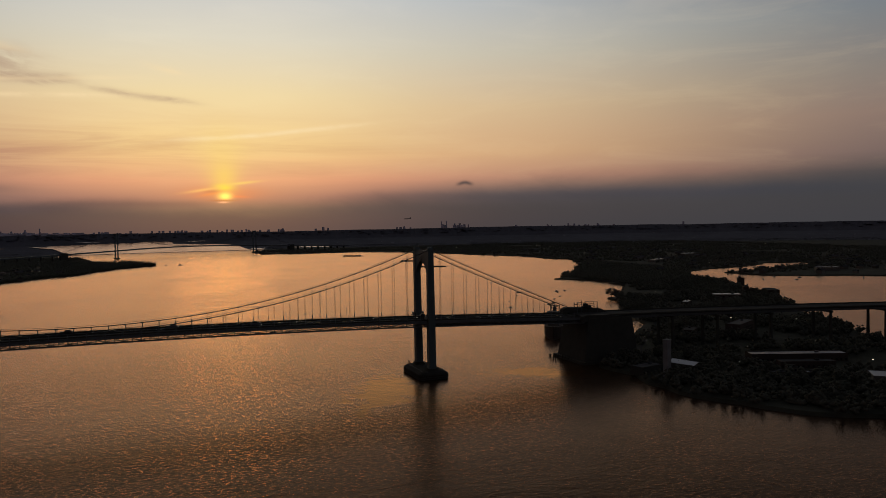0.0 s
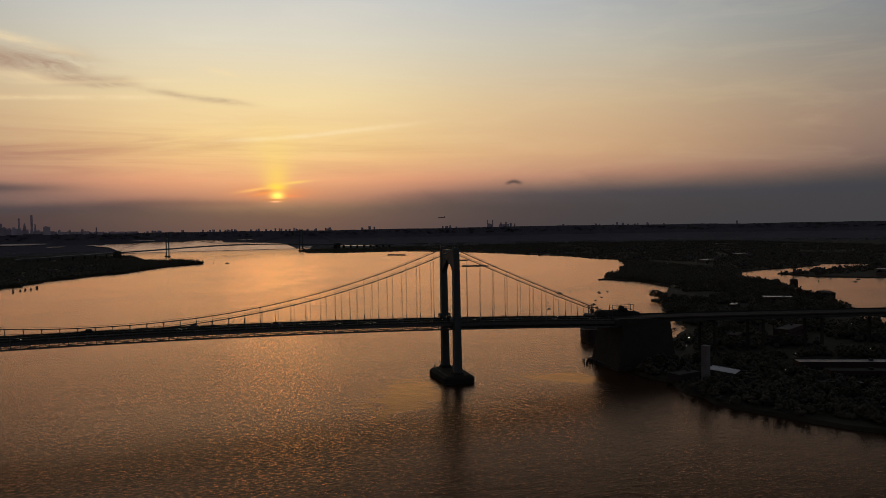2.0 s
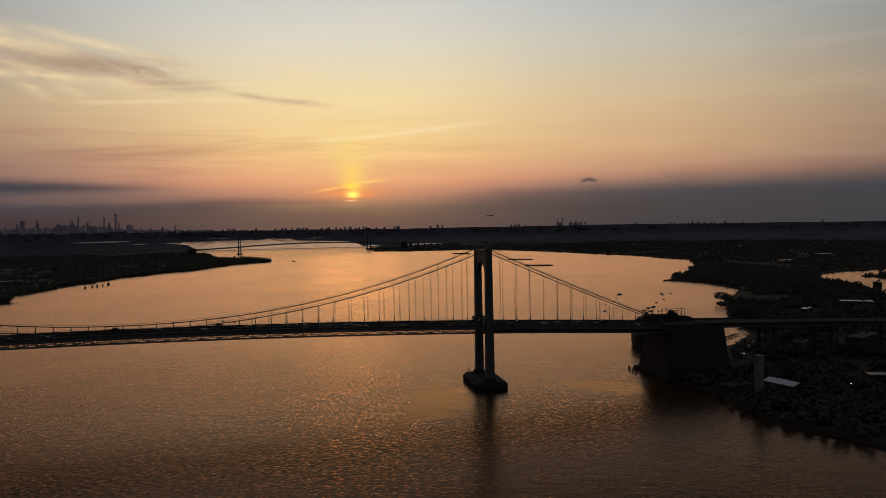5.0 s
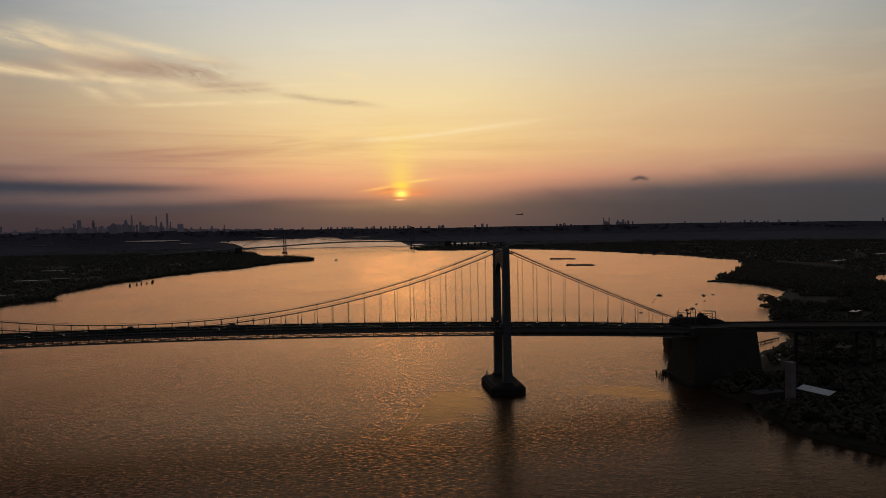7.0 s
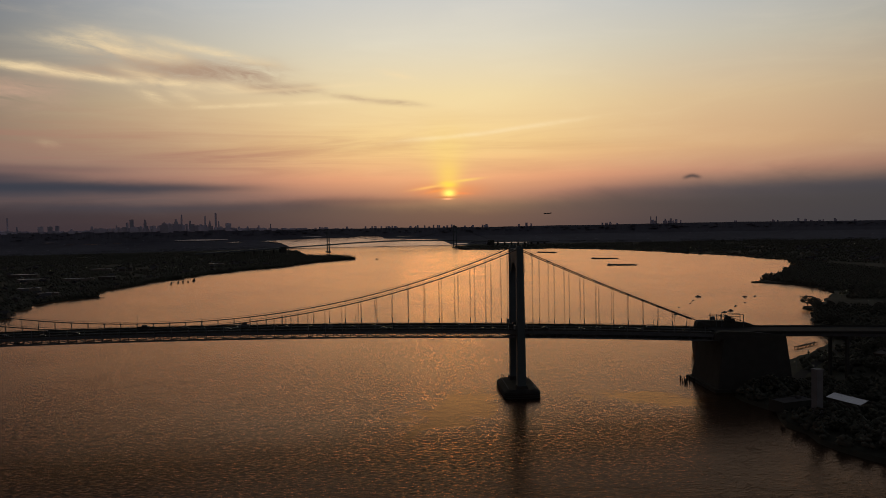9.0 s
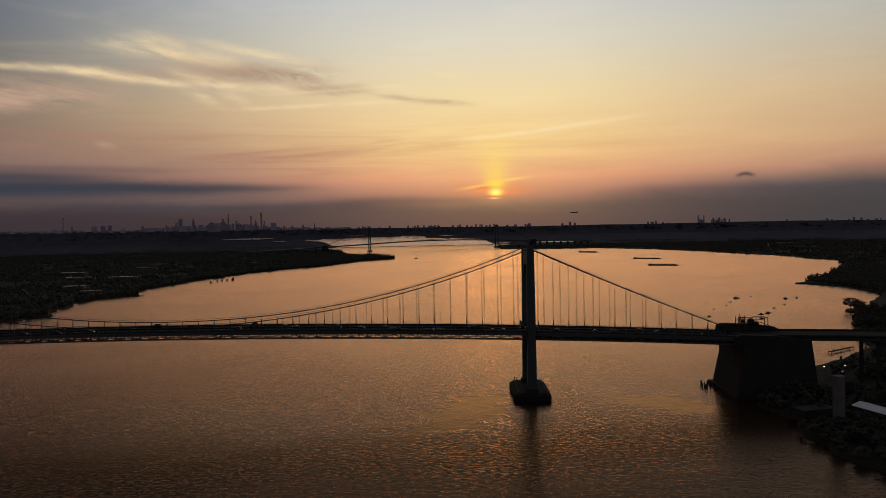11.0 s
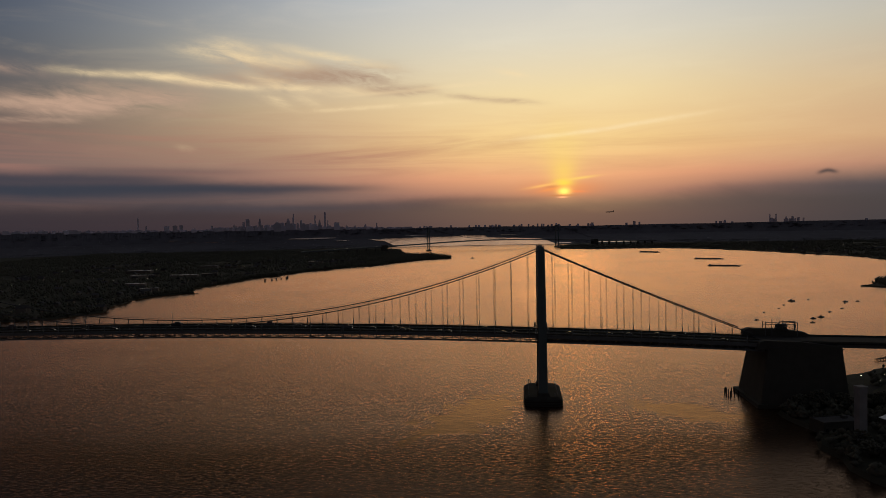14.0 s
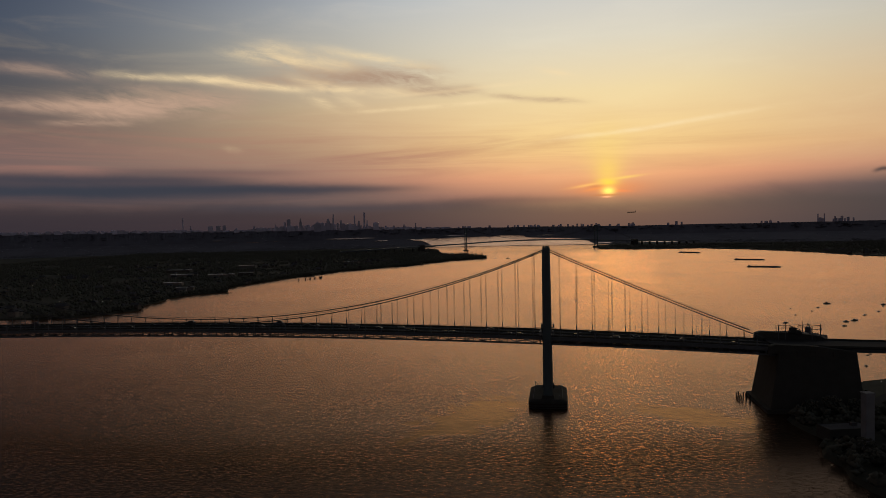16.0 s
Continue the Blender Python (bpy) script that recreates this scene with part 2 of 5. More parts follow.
def water_material(name="river_water", tint=(1.0, 0.655, 0.45, 1)):
    """Silty river water: dull brown body under a gloss that grows at grazing angles; tint paints the sunset's orange
    into that gloss.
    """
    m = bpy.data.materials.new(name)
    m.use_nodes = True
    t = m.node_tree
    t.nodes.remove(t.nodes["Principled BSDF"])
    where = t.nodes.new("ShaderNodeNewGeometry").outputs["Position"]
    turn = t.nodes.new("ShaderNodeMapping")
    turn.inputs["Rotation"].default_value = (0, 0, radians(-12))
    turn.inputs["Scale"].default_value = (0.5, 1.0, 1.0)
    t.links.new(where, turn.inputs[0])
    small = fbm(t, turn.outputs[0], 0.6, 4.0, 0.62, 0.3)
    waves = fbm(t, turn.outputs[0], 0.15, 4.0, 0.58, 0.6)
    swell = fbm(t, where, 0.03, 2.0, 0.5)
    gusts = fbm(t, where, 0.007, 4.0, 0.6, 0.8).step(0.34, 0.66)
    lean = t.nodes.new("ShaderNodeSeparateXYZ")  # the short waves run towards the mouth: their faces lean that way
    t.links.new(where, lean.inputs[0])
    px, py = Val(t, lean.outputs[0]), Val(t, lean.outputs[1])
    bend = (fbm(t, where, 0.03, 5.0, 0.62, 1.6) - 0.5) * 2.4
    rough = None
    # slack water: the eddy behind the pier and the tongue off the anchorage
    for cx, cy, ux, uy, long, wide in ((-50, -48, -0.45, -0.89, 74, 27), (92, -34, 0.86, -0.5, 52, 24)):
        ax, ay = px - cx, py - cy
        along, across = (ax * ux + ay * uy) / long, (ay * ux - ax * uy) / wide
        far = (along * along + across * across).op("SQRT") + bend
        edge = far.step(0.6, 1.05)
        rough = edge if rough is None else rough * edge
    gusts = gusts * (rough * 0.8 + 0.2)
    height = small.step(0.46, 1.0) * (gusts * 0.1 + 0.17) * (rough * 0.7 + 0.3) + waves * (gusts * 0.07 + 0.15) * (rough * 0.45 + 0.55) + swell * 0.3 + py * 0.018
    node = t.nodes.new("ShaderNodeBump")
    node.inputs["Strength"].default_value, node.inputs["Distance"].default_value = 1.0, 1.0
    t.links.new(height.socket, node.inputs["Height"])
    body = t.nodes.new("ShaderNodeBsdfDiffuse")
    body.inputs[0].default_value = (0.030, 0.021, 0.014, 1)
    gloss = t.nodes.new("ShaderNodeBsdfAnisotropic")
    t.links.new(mix(t, rough, (1.0, 0.57, 0.29, 1), tint), gloss.inputs["Color"])  # golden sky reflection painted into the slack water's gloss colour
    t.links.new((gusts * 0.05 + 0.22).socket, gloss.inputs["Roughness"])
    fres = t.nodes.new("ShaderNodeFresnel")
    fres.inputs["IOR"].default_value = 1.42
    for n in (body, gloss, fres):
        t.links.new(node.outputs[0], n.inputs["Normal"])
    both = t.nodes.new("ShaderNodeMixShader")
    # gain brightens grazing water; the slack patches get extra painted sheen
    sheen = ((Val(t, fres.outputs[0]) - 0.085) * (rough * -0.5 + 2.22)).op("MAXIMUM", 0.0).op("MINIMUM", 1.0)
    t.links.new(sheen.socket, both.inputs[0])
    t.links.new(body.outputs[0], both.inputs[1])
    t.links.new(gloss.outputs[0], both.inputs[2])
    t.links.new(both.outputs[0], t.nodes["Material Output"].inputs[0])
    return m


M_WATER = water_material()
# paler gloss tint paints the white sky sheen onto the far strips
M_WATER_FAR = water_material("far_water_painted_sheen", (1.0, 0.80, 0.66, 1))
# orange gloss tint stands in for the sunset reflection the sloping reach misses
M_WATER_REACH = water_material("upriver_water_painted_sheen", (0.95, 0.62, 0.43, 1))
M_STEEL = material("painted_bridge_steel", (0.085, 0.12, 0.125), 0.55, 0.0, 0.18, 6.0, 0.01, 0.6)
M_STEEL_DARK = material("dark_truss_steel", (0.11, 0.122, 0.126), 0.6, 0.0, 0.2, 4.0)
M_CABLE = material("cable_wrapping", (0.07, 0.075, 0.075), 0.6, 0.0, 0.15, 2.0)
M_ROAD = material("asphalt_deck", (0.035, 0.035, 0.036), 0.92, 0.0, 0.25, 5.0)
M_LINE = material("lane_paint", (0.6, 0.6, 0.56), 0.7, 0.0, 0.2, 1.0)
M_CONCRETE = material("weathered_concrete", (0.07, 0.07, 0.06), 0.9, 0.0, 0.3, 7.0, 0.03, 1.5)
M_PALE = material("pale_concrete", (0.24, 0.24, 0.24), 0.8, 0.0, 0.2, 5.0, 0.02, 1.0)
M_STONE = material("dark_stone", (0.055, 0.055, 0.05), 0.9, 0.0, 0.35, 3.0, 0.08, 1.0)
M_LAND = material("dry_grass_and_soil", (0.06, 0.061, 0.045), 0.95, 0.0, 0.5, 14.0, 0.2, 4.0)
# paler and bluer than the near soil: aerial haze painted into the colour
M_FAR_LAND = material("hazed_distant_land", (0.14, 0.138, 0.16), 0.95, 0.0, 0.3, 60.0)
M_LEAF = material("tree_foliage", (0.115, 0.117, 0.09), 0.9, 0.0, 0.4, 3.0, 0.0, 1.0, None, 0.2)
M_BARK = material("tree_bark", (0.07, 0.055, 0.04), 0.95, 0.0, 0.3, 0.6)
M_ROOF = material("tar_roof", (0.07, 0.07, 0.072), 0.85, 0.0, 0.3, 4.0, 0.0, 1.0, None, 0.5)
M_ROOF_PALE = material("pale_membrane_roof", (0.45, 0.46, 0.48), 0.36, 0.4, 0.2, 5.0, 0.0, 1.0, None, 0.3)
M_WALL = material("house_wall", (0.16, 0.14, 0.12), 0.85, 0.0, 0.2, 2.0, 0.0, 1.0, None, 0.5)
M_BRICK = material("brick_wall", (0.085, 0.062, 0.052), 0.9, 0.0, 0.25, 1.0, 0.0, 1.0, None, 0.3)
# pale mauve facade: the haze over the skyline is put into its colour
M_CITY = material("hazed_city_facade", (0.7, 0.64, 0.72), 0.6, 0.0, 0.15, 30.0, 0.0, 1.0, None, 0.25)
# roofs and woods below have bluish distance haze painted into the base colour
M_FAR_ROOF = material("hazed_distant_roofs", (0.36, 0.36, 0.39), 0.8, 0.0, 0.4, 40.0)
M_FAR_WOOD = material("hazed_distant_woods", (0.17, 0.172, 0.185), 0.95, 0.0, 0.3, 30.0)
M_GLASS = material("window_glass", (0.02, 0.022, 0.025), 0.15, 0.0, 0.05, 2.0)
M_LIT = material("lit_lamp", (0.8, 0.75, 0.6), 0.5, 0.0, 0.0, 1.0, emit=(1.0, 0.86, 0.62, 9.0))
M_HEADLIGHT = material("headlight_glass", (0.8, 0.8, 0.75), 0.4, 0.0, 0.0, 1.0, emit=(1.0, 0.9, 0.7, 1.0))
M_HULL = material("boat_hull", (0.10, 0.10, 0.11), 0.5, 0.0, 0.2, 2.0, 0.0, 1.0, None, 0.4)
M_RUST = material("rusty_barge_steel", (0.06, 0.045, 0.038), 0.8, 0.0, 0.4, 4.0)
M_WHITE = material("white_sheet_metal", (0.72, 0.73, 0.74), 0.32, 0.7, 0.1, 3.0)
M_CAR = material("car_paint", (0.08, 0.08, 0.085), 0.5, 0.0, 0.05, 3.0, 0.0, 1.0, None, 0.9)
M_TYRE = material("tyre_rubber", (0.02, 0.02, 0.02), 0.9)
M_TIMBER = material("wet_timber", (0.035, 0.028, 0.022), 0.8, 0.0, 0.3, 0.8)


# ---------- building blocks ----------
def mesh_object(name, verts, faces, mat, parent=None):
    me = bpy.data.meshes.new(name)
    me.from_pydata(verts, [], faces)
    me.update()
    me.materials.append(mat)
    ob = new(name, me)
    ob.parent = parent
    return ob


def part(name, bm, mat, parent=None, label=""):
    me = bpy.data.meshes.new(name)
    bmesh.ops.recalc_face_normals(bm, faces=bm.faces)
    bm.to_mesh(me)
    bm.free()
    me.materials.append(mat)
    ob = new(name, me)
    ob.parent = parent
    return tagged(ob, label)


def thing(name, label, category, group="", at=(0, 0, 0), turn=0.0, kind=""):
    ob = new(name)
    ob.matrix_basis = pose(*at, 0, 0, turn)
    return tagged(ob, label, category, group, kind)


def box(bm, cx, cy, cz, sx, sy, sz, top=None, bevel=0.0, m=None):
    """A box about that centre; top: (x, y) factors by which its top is smaller."""
    made = bmesh.ops.create_cube(bm, size=1.0)["verts"]
    for v in made:
        f = top if top and v.co.z > 0 else (1, 1)
        v.co = Vector((v.co.x * sx * f[0], v.co.y * sy * f[1], v.co.z * sz))
    if bevel:
        edges = {e for v in made for e in v.link_edges}
        made = [g for g in bmesh.ops.bevel(bm, geom=list(edges), offset=bevel, segments=1, affect="EDGES", profile=0.5)["verts"]]
        seen, todo = set(made), list(made)
        while todo:
            for e in todo.pop().link_edges:
                for w in e.verts:
                    if w not in seen:
                        seen.add(w)
                        todo.append(w)
        made = list(seen)
    move = Matrix.Translation((cx, cy, cz))
    for v in made:
        v.co = (move @ v.co) if m is None else m @ (move @ v.co)
    return made


def bar(bm, a, b, r, sides=4, r2=None):
    """A straight bar from a to b."""
    a, b = Vector(a), Vector(b)
    axis = (b - a).normalized()
    side = axis.cross(Vector((0, 0, 1)) if abs(axis.z) < 0.9 else Vector((1, 0, 0))).normalized()
    other = axis.cross(side)
    rings = []
    for p, rr in ((a, r), (b, r if r2 is None else r2)):
        rings.append([bm.verts.new(p + (side * math.cos(k) + other * math.sin(k)) * rr)
                      for k in (2 * math.pi * (i + 0.5) / sides for i in range(sides))])
    for i in range(sides):
        j = (i + 1) % sides
        bm.faces.new((rings[0][i], rings[0][j], rings[1][j], rings[1][i]))
    bm.faces.new(rings[0][::-1])
    bm.faces.new(rings[1])


def tube(bm, points, r, sides=6):
    """A bent tube through points."""
    rings = []
    for i, p in enumerate(points):
        p = Vector(p)
        axis = (Vector(points[min(i + 1, len(points) - 1)]) - Vector(points[max(i - 1, 0)])).normalized()
        side = axis.cross(Vector((0, 0, 1))).normalized()
        other = axis.cross(side)
        rings.append([bm.verts.new(p + (side * math.cos(k) + other * math.sin(k)) * r) for k in (2 * math.pi * s / sides for s in range(sides))])
    for ra, rb in zip(rings, rings[1:]):
        for i in range(sides):
            j = (i + 1) % sides
            bm.faces.new((ra[i], ra[j], rb[j], rb[i]))
    bm.faces.new(rings[0][::-1])
    bm.faces.new(rings[-1])


def prism(bm, outline, z0, z1):
    """An upright prism over a plan outline."""
    low = [bm.verts.new((x, y, z0)) for x, y in outline]
    high = [bm.verts.new((x, y, z1)) for x, y in outline]
    n = len(low)
    for i in range(n):
        j = (i + 1) % n
        bm.faces.new((low[i], low[j], high[j], high[i]))
    bm.faces.new(low[::-1])
    bm.faces.new(high)


def inside(points, outline):
    """Which of the points (n, 2) lie in the outline."""
    px, py = points[:, 0], points[:, 1]
    hit = np.zeros(len(points), bool)
    x0, y0 = outline[-1]
    for x1, y1 in outline:
        cross = ((y1 > py) != (y0 > py)) & (px < (x0 - x1) * (py - y1) / (y0 - y1 + 1e-9) + x1)
        hit ^= cross
        x0, y0 = x1, y1
    return hit


def shore(points, rough, rng, cut=18.0):
    """A ragged outline through corner points."""
    line = [Vector((x, y)) for x, y in points]
    for _ in range(8):
        longer = []
        for a, b in zip(line, line[1:] + line[:1]):
            longer.append(a)
            d = b - a
            if d.length > cut and abs(a.x) < 2600 and a.y < 3600:
                amp = min(rough, 0.11 * d.length)
                longer.append((a + b) / 2 + Vector((-d.y, d.x)).normalized() * rng.uniform(-amp, amp))
        line = longer
    return [(p.x, p.y) for p in line]


def land(name, outline, height, mat, label):
    """A land mass with a bank down into the water."""
    from_top = [Vector((x, y, 0)) for x, y in outline]
    n = len(from_top)
    area = sum(from_top[i].x * from_top[(i + 1) % n].y - from_top[(i + 1) % n].x * from_top[i].y for i in range(n))
    sign = 1 if area > 0 else -1
    verts, faces = [], []
    for i, p in enumerate(from_top):
        d = (from_top[(i + 1) % n] - from_top[i - 1]).normalized()
        inward = Vector((-d.y, d.x, 0)) * sign
        verts += [p - inward * 2 + Vector((0, 0, -2)), p + inward * 1.5 + Vector((0, 0, height))]
    for i in range(n):
        j = (i + 1) % n
        faces.append((2 * i, 2 * j, 2 * j + 1, 2 * i + 1))
    bm = bmesh.new()
    vs = [bm.verts.new(v) for v in verts]
    for f in faces:
        bm.faces.new([vs[i] for i in f])
    bm.verts.ensure_lookup_table()
    edges = [bm.edges.get((vs[2 * i + 1], vs[2 * ((i + 1) % n) + 1])) for i in range(n)]
    bmesh.ops.triangle_fill(bm, edges=edges, use_beauty=False)
    bmesh.ops.recalc_face_normals(bm, faces=bm.faces)
    return tagged(part(name, bm, mat), label, "land", kind="structure")


OCTA = np.array([(1, 0, 0), (-1, 0, 0), (0, 1, 0), (0, -1, 0), (0, 0, 1), (0, 0, -1)], float)
OCTA_F = np.array([(0, 2, 4), (2, 1, 4), (1, 3, 4), (3, 0, 4), (2, 0, 5), (1, 2, 5), (3, 1, 5), (0, 3, 5)])


def canopy(name, centres, radii, mat, rng, label, category="woods"):
    """Many irregular leafy clumps as one mesh."""
    n = len(centres)
    turn = rng.uniform(0, 6.28, n)
    v = OCTA[None] * rng.uniform(0.6, 1.35, (n, 6, 1)) + rng.uniform(-0.25, 0.25, (n, 6, 3))
    c, s = np.cos(turn)[:, None], np.sin(turn)[:, None]
    v = np.stack((v[..., 0] * c - v[..., 1] * s, v[..., 0] * s + v[..., 1] * c, v[..., 2]), -1)
    v = v * np.asarray(radii)[:, None, :] + np.asarray(centres)[:, None]
    f = OCTA_F[None] + 6 * np.arange(n)[:, None, None]
    me = bpy.data.meshes.new(name)
    me.vertices.add(6 * n)
    me.vertices.foreach_set("co", v.reshape(-1))
    me.loops.add(24 * n)
    me.loops.foreach_set("vertex_index", f.reshape(-1).astype(np.int32))
    me.polygons.add(8 * n)
    me.polygons.foreach_set("loop_start", np.arange(0, 24 * n, 3, dtype=np.int32))
    me.update(calc_edges=True)
    me.validate()
    me.materials.append(mat)
    return tagged(new(name, me), label, category, kind="stuff")

# ---------- water and land ----------
rng = np.random.default_rng(4)
draw = random.Random(7)

bm = bmesh.new()
for x in (-6000, 6000):
    for y in (-6000, 6000):
        bm.verts.new((x, y, 0))
bm.verts.ensure_lookup_table()
bm.faces.new([bm.verts[i] for i in (0, 2, 3, 1)])
tagged(part("water", bm, M_WATER), "dark rippled tidal river reflecting the sunset", "water", kind="structure")

WEST = shore([(-260, 2205), (-330, 2120), (-396, 2000), (-500, 1715), (-555, 1640), (-625, 1500), (-645, 1345), (-690, 1180), (-712, 1017), (-665, 880), (-720, 800),
              (-705, 690), (-668, 560), (-700, 480), (-860, 430), (-980, 150), (-1100, -300), (-3000, -400), (-4300, 900), (-3900, 2600), (-2700, 3500),
              (-1700, 3900), (-1000, 4100), (-740, 3880), (-760, 3500), (-620, 3200), (-560, 2900), (-480, 2560), (-350, 2330)], 16.0, draw)
BRONX = shore([(190, 3290), (195, 3010), (350, 2870), (640, 2900), (830, 2614), (956, 2257), (1035, 1950), (1070, 1560), (960, 1320), (720, 965), (603, 852), (620, 835), (656, 768),
               (644, 660), (585, 558), (503, 454), (477, 447), (470, 435), (475, 417), (420, 330), (345, 160), (293, 110), (264, 86), (215, 60), (160, 40), (150, -40), (158, -82), (147, -150), (157, -181), (172, -212),
               (195, -243), (240, -275), (330, -320), (430, -290), (480, -170), (480, -55), (534, 34), (560, 95), (650, 225), (715, 316), (735, 380), (805, 513), (862, 640),
               (860, 735), (1018, 894), (1113, 932), (1288, 979), (1400, 1035), (1490, 1000), (1480, 930), (1300, 870), (1035, 800), (1043, 690), (1230, 535), (1700, 260), (2600, 0), (4300, -300),
               (4400, 2200), (2600, 3700), (900, 4150), (350, 3900)], 12.0, draw)
west = land("ground_west", WEST, 2.2, M_LAND, "dark low wooded shore with houses and roofs")
bronx = land("ground_north", BRONX, 2.4, M_LAND, "dark peninsula with trees, lawns and low roofs")

# the far land: rises gently behind the river so that it closes the horizon
C0 = Vector((-100, -550))
EYE_Z = 128.0


def rim(a):
    """Height of the far skyline of the land at azimuth a."""
    n = noise.noise((a * 0.35, 1.7, 0)) * 0.5 + noise.noise((a * 1.9, 5.1, 0)) * 0.25 + noise.noise((a * 9.0, 2.3, 0)) * 0.12
    level = float(np.interp(a, (-46, -24, -9.6, 7, 25, 40), (0.06, -0.10, -0.19, -0.30, -0.27, -0.33)))
    return EYE_Z + math.tan(radians(level)) * 4830 + 6 * n


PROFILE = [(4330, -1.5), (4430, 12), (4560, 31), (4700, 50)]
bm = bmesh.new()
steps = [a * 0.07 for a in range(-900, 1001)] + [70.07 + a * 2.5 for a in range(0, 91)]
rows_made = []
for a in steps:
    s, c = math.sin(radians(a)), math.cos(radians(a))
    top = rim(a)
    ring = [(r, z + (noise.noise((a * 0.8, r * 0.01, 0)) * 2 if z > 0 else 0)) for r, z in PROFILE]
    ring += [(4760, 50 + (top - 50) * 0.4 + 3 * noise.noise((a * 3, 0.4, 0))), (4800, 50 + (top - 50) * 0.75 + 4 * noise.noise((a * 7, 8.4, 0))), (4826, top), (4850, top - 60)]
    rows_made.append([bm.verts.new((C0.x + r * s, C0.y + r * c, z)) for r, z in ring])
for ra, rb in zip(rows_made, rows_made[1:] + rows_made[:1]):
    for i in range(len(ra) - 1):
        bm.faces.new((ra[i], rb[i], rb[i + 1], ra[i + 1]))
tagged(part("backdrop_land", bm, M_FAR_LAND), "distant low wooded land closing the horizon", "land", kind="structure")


def far_z(r, a):
    """Height of the far land at range r and azimuth a."""
    top = rim(a)
    return float(np.interp(r, [p[0] for p in PROFILE] + [4760, 4800, 4826], [p[1] for p in PROFILE] + [50 + (top - 50) * 0.4, 50 + (top - 50) * 0.75, top]))


def far_water(shape, mat):
    """A far reach of water on the rising land: (azimuth, lower and upper depression angle) from one end to the other."""
    bm = bmesh.new()
    rows_w = []
    n = max(12, int((shape[-1][0] - shape[0][0]) * 12))
    for i in range(n + 1):
        a = shape[0][0] + (shape[-1][0] - shape[0][0]) * i / n
        low = float(np.interp(a, [q[0] for q in shape], [q[1] for q in shape])) + 0.012 * noise.noise((a * 6.0, 3.3, 0))
        high = float(np.interp(a, [q[0] for q in shape], [q[2] for q in shape])) + 0.012 * noise.noise((a * 7.0, 9.3, 0))
        s, c = math.sin(radians(a)), math.cos(radians(a))
        pts = []
        for e in (low, max(low + 0.004, high)):
            lo, hi = 4315.0, 4800.0
            for _ in range(24):
                r = (lo + hi) / 2
                z = far_z(r, a) + 3.5
                if math.degrees(math.atan2(z - EYE_Z, r)) < e:
                    lo = r
                else:
                    hi = r
            pts.append(bm.verts.new((C0.x + r * s, C0.y + r * c, z)))
        rows_w.append(pts)
    for ra, rb in zip(rows_w, rows_w[1:]):
        bm.faces.new((ra[0], rb[0], rb[1], ra[1]))
    return tagged(part("water_far", bm, mat), "distant bright reach of river water", "water", kind="structure")


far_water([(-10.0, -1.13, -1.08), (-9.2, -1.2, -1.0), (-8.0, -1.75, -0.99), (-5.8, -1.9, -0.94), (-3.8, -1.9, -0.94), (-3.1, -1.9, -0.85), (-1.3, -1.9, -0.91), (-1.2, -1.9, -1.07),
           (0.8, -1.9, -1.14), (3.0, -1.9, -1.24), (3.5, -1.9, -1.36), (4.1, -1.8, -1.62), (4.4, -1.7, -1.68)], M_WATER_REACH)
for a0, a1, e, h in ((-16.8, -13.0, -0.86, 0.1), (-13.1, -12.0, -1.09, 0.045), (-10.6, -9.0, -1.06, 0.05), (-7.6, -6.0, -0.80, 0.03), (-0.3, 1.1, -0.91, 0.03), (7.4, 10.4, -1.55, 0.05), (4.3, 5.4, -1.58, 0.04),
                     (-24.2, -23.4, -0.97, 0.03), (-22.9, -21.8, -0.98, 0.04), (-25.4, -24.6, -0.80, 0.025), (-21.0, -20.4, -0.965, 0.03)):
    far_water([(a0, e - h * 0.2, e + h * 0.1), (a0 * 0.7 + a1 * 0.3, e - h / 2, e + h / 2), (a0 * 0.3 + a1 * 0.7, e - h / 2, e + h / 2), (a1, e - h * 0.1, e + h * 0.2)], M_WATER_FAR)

# roofs, blocks and tree clumps scattered over the far land
def scatter(n, r0, r1, w0, w1, h0, h1):
    cs, rs = [], []
    while len(cs) < n:
        a, r = draw.uniform(-48, 56), draw.uniform(r0, r1)
        if -10 < a < 5.5 and r < 4690:
            continue
        cs.append((C0.x + r * math.sin(radians(a)), C0.y + r * math.cos(radians(a)), far_z(r, a) - 0.5))
        w = draw.uniform(w0, w1)
        rs.append((w, w, draw.uniform(h0, h1)))
    return cs, rs


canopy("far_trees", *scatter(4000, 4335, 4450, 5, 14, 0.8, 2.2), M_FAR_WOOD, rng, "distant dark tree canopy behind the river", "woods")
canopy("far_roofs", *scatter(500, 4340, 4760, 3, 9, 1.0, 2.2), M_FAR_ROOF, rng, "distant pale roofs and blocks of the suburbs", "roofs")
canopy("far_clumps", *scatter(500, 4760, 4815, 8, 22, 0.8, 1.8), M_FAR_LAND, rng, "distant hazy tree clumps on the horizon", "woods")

# ---------- the suspension bridge ----------
SPAN_M, LEG_Y, TRUSS_Y = 549.0, 17.4, 16.2


def road_z(x):
    """Height of the roadway along the bridge."""
    return 53.4 - 4.8 * ((x + 274.5) / 274.5) ** 2


def cable_z(x):
    if -SPAN_M <= x <= 0:
        return 56.6 + 52.2 * abs((x + 274.5) / 274.5) ** 2.12
    k = x / 142.0 if x > 0 else (-SPAN_M - x) / 142.0
    return 108.8 + (48.6 - 108.8) * k - 5.0 * k * (1 - k)


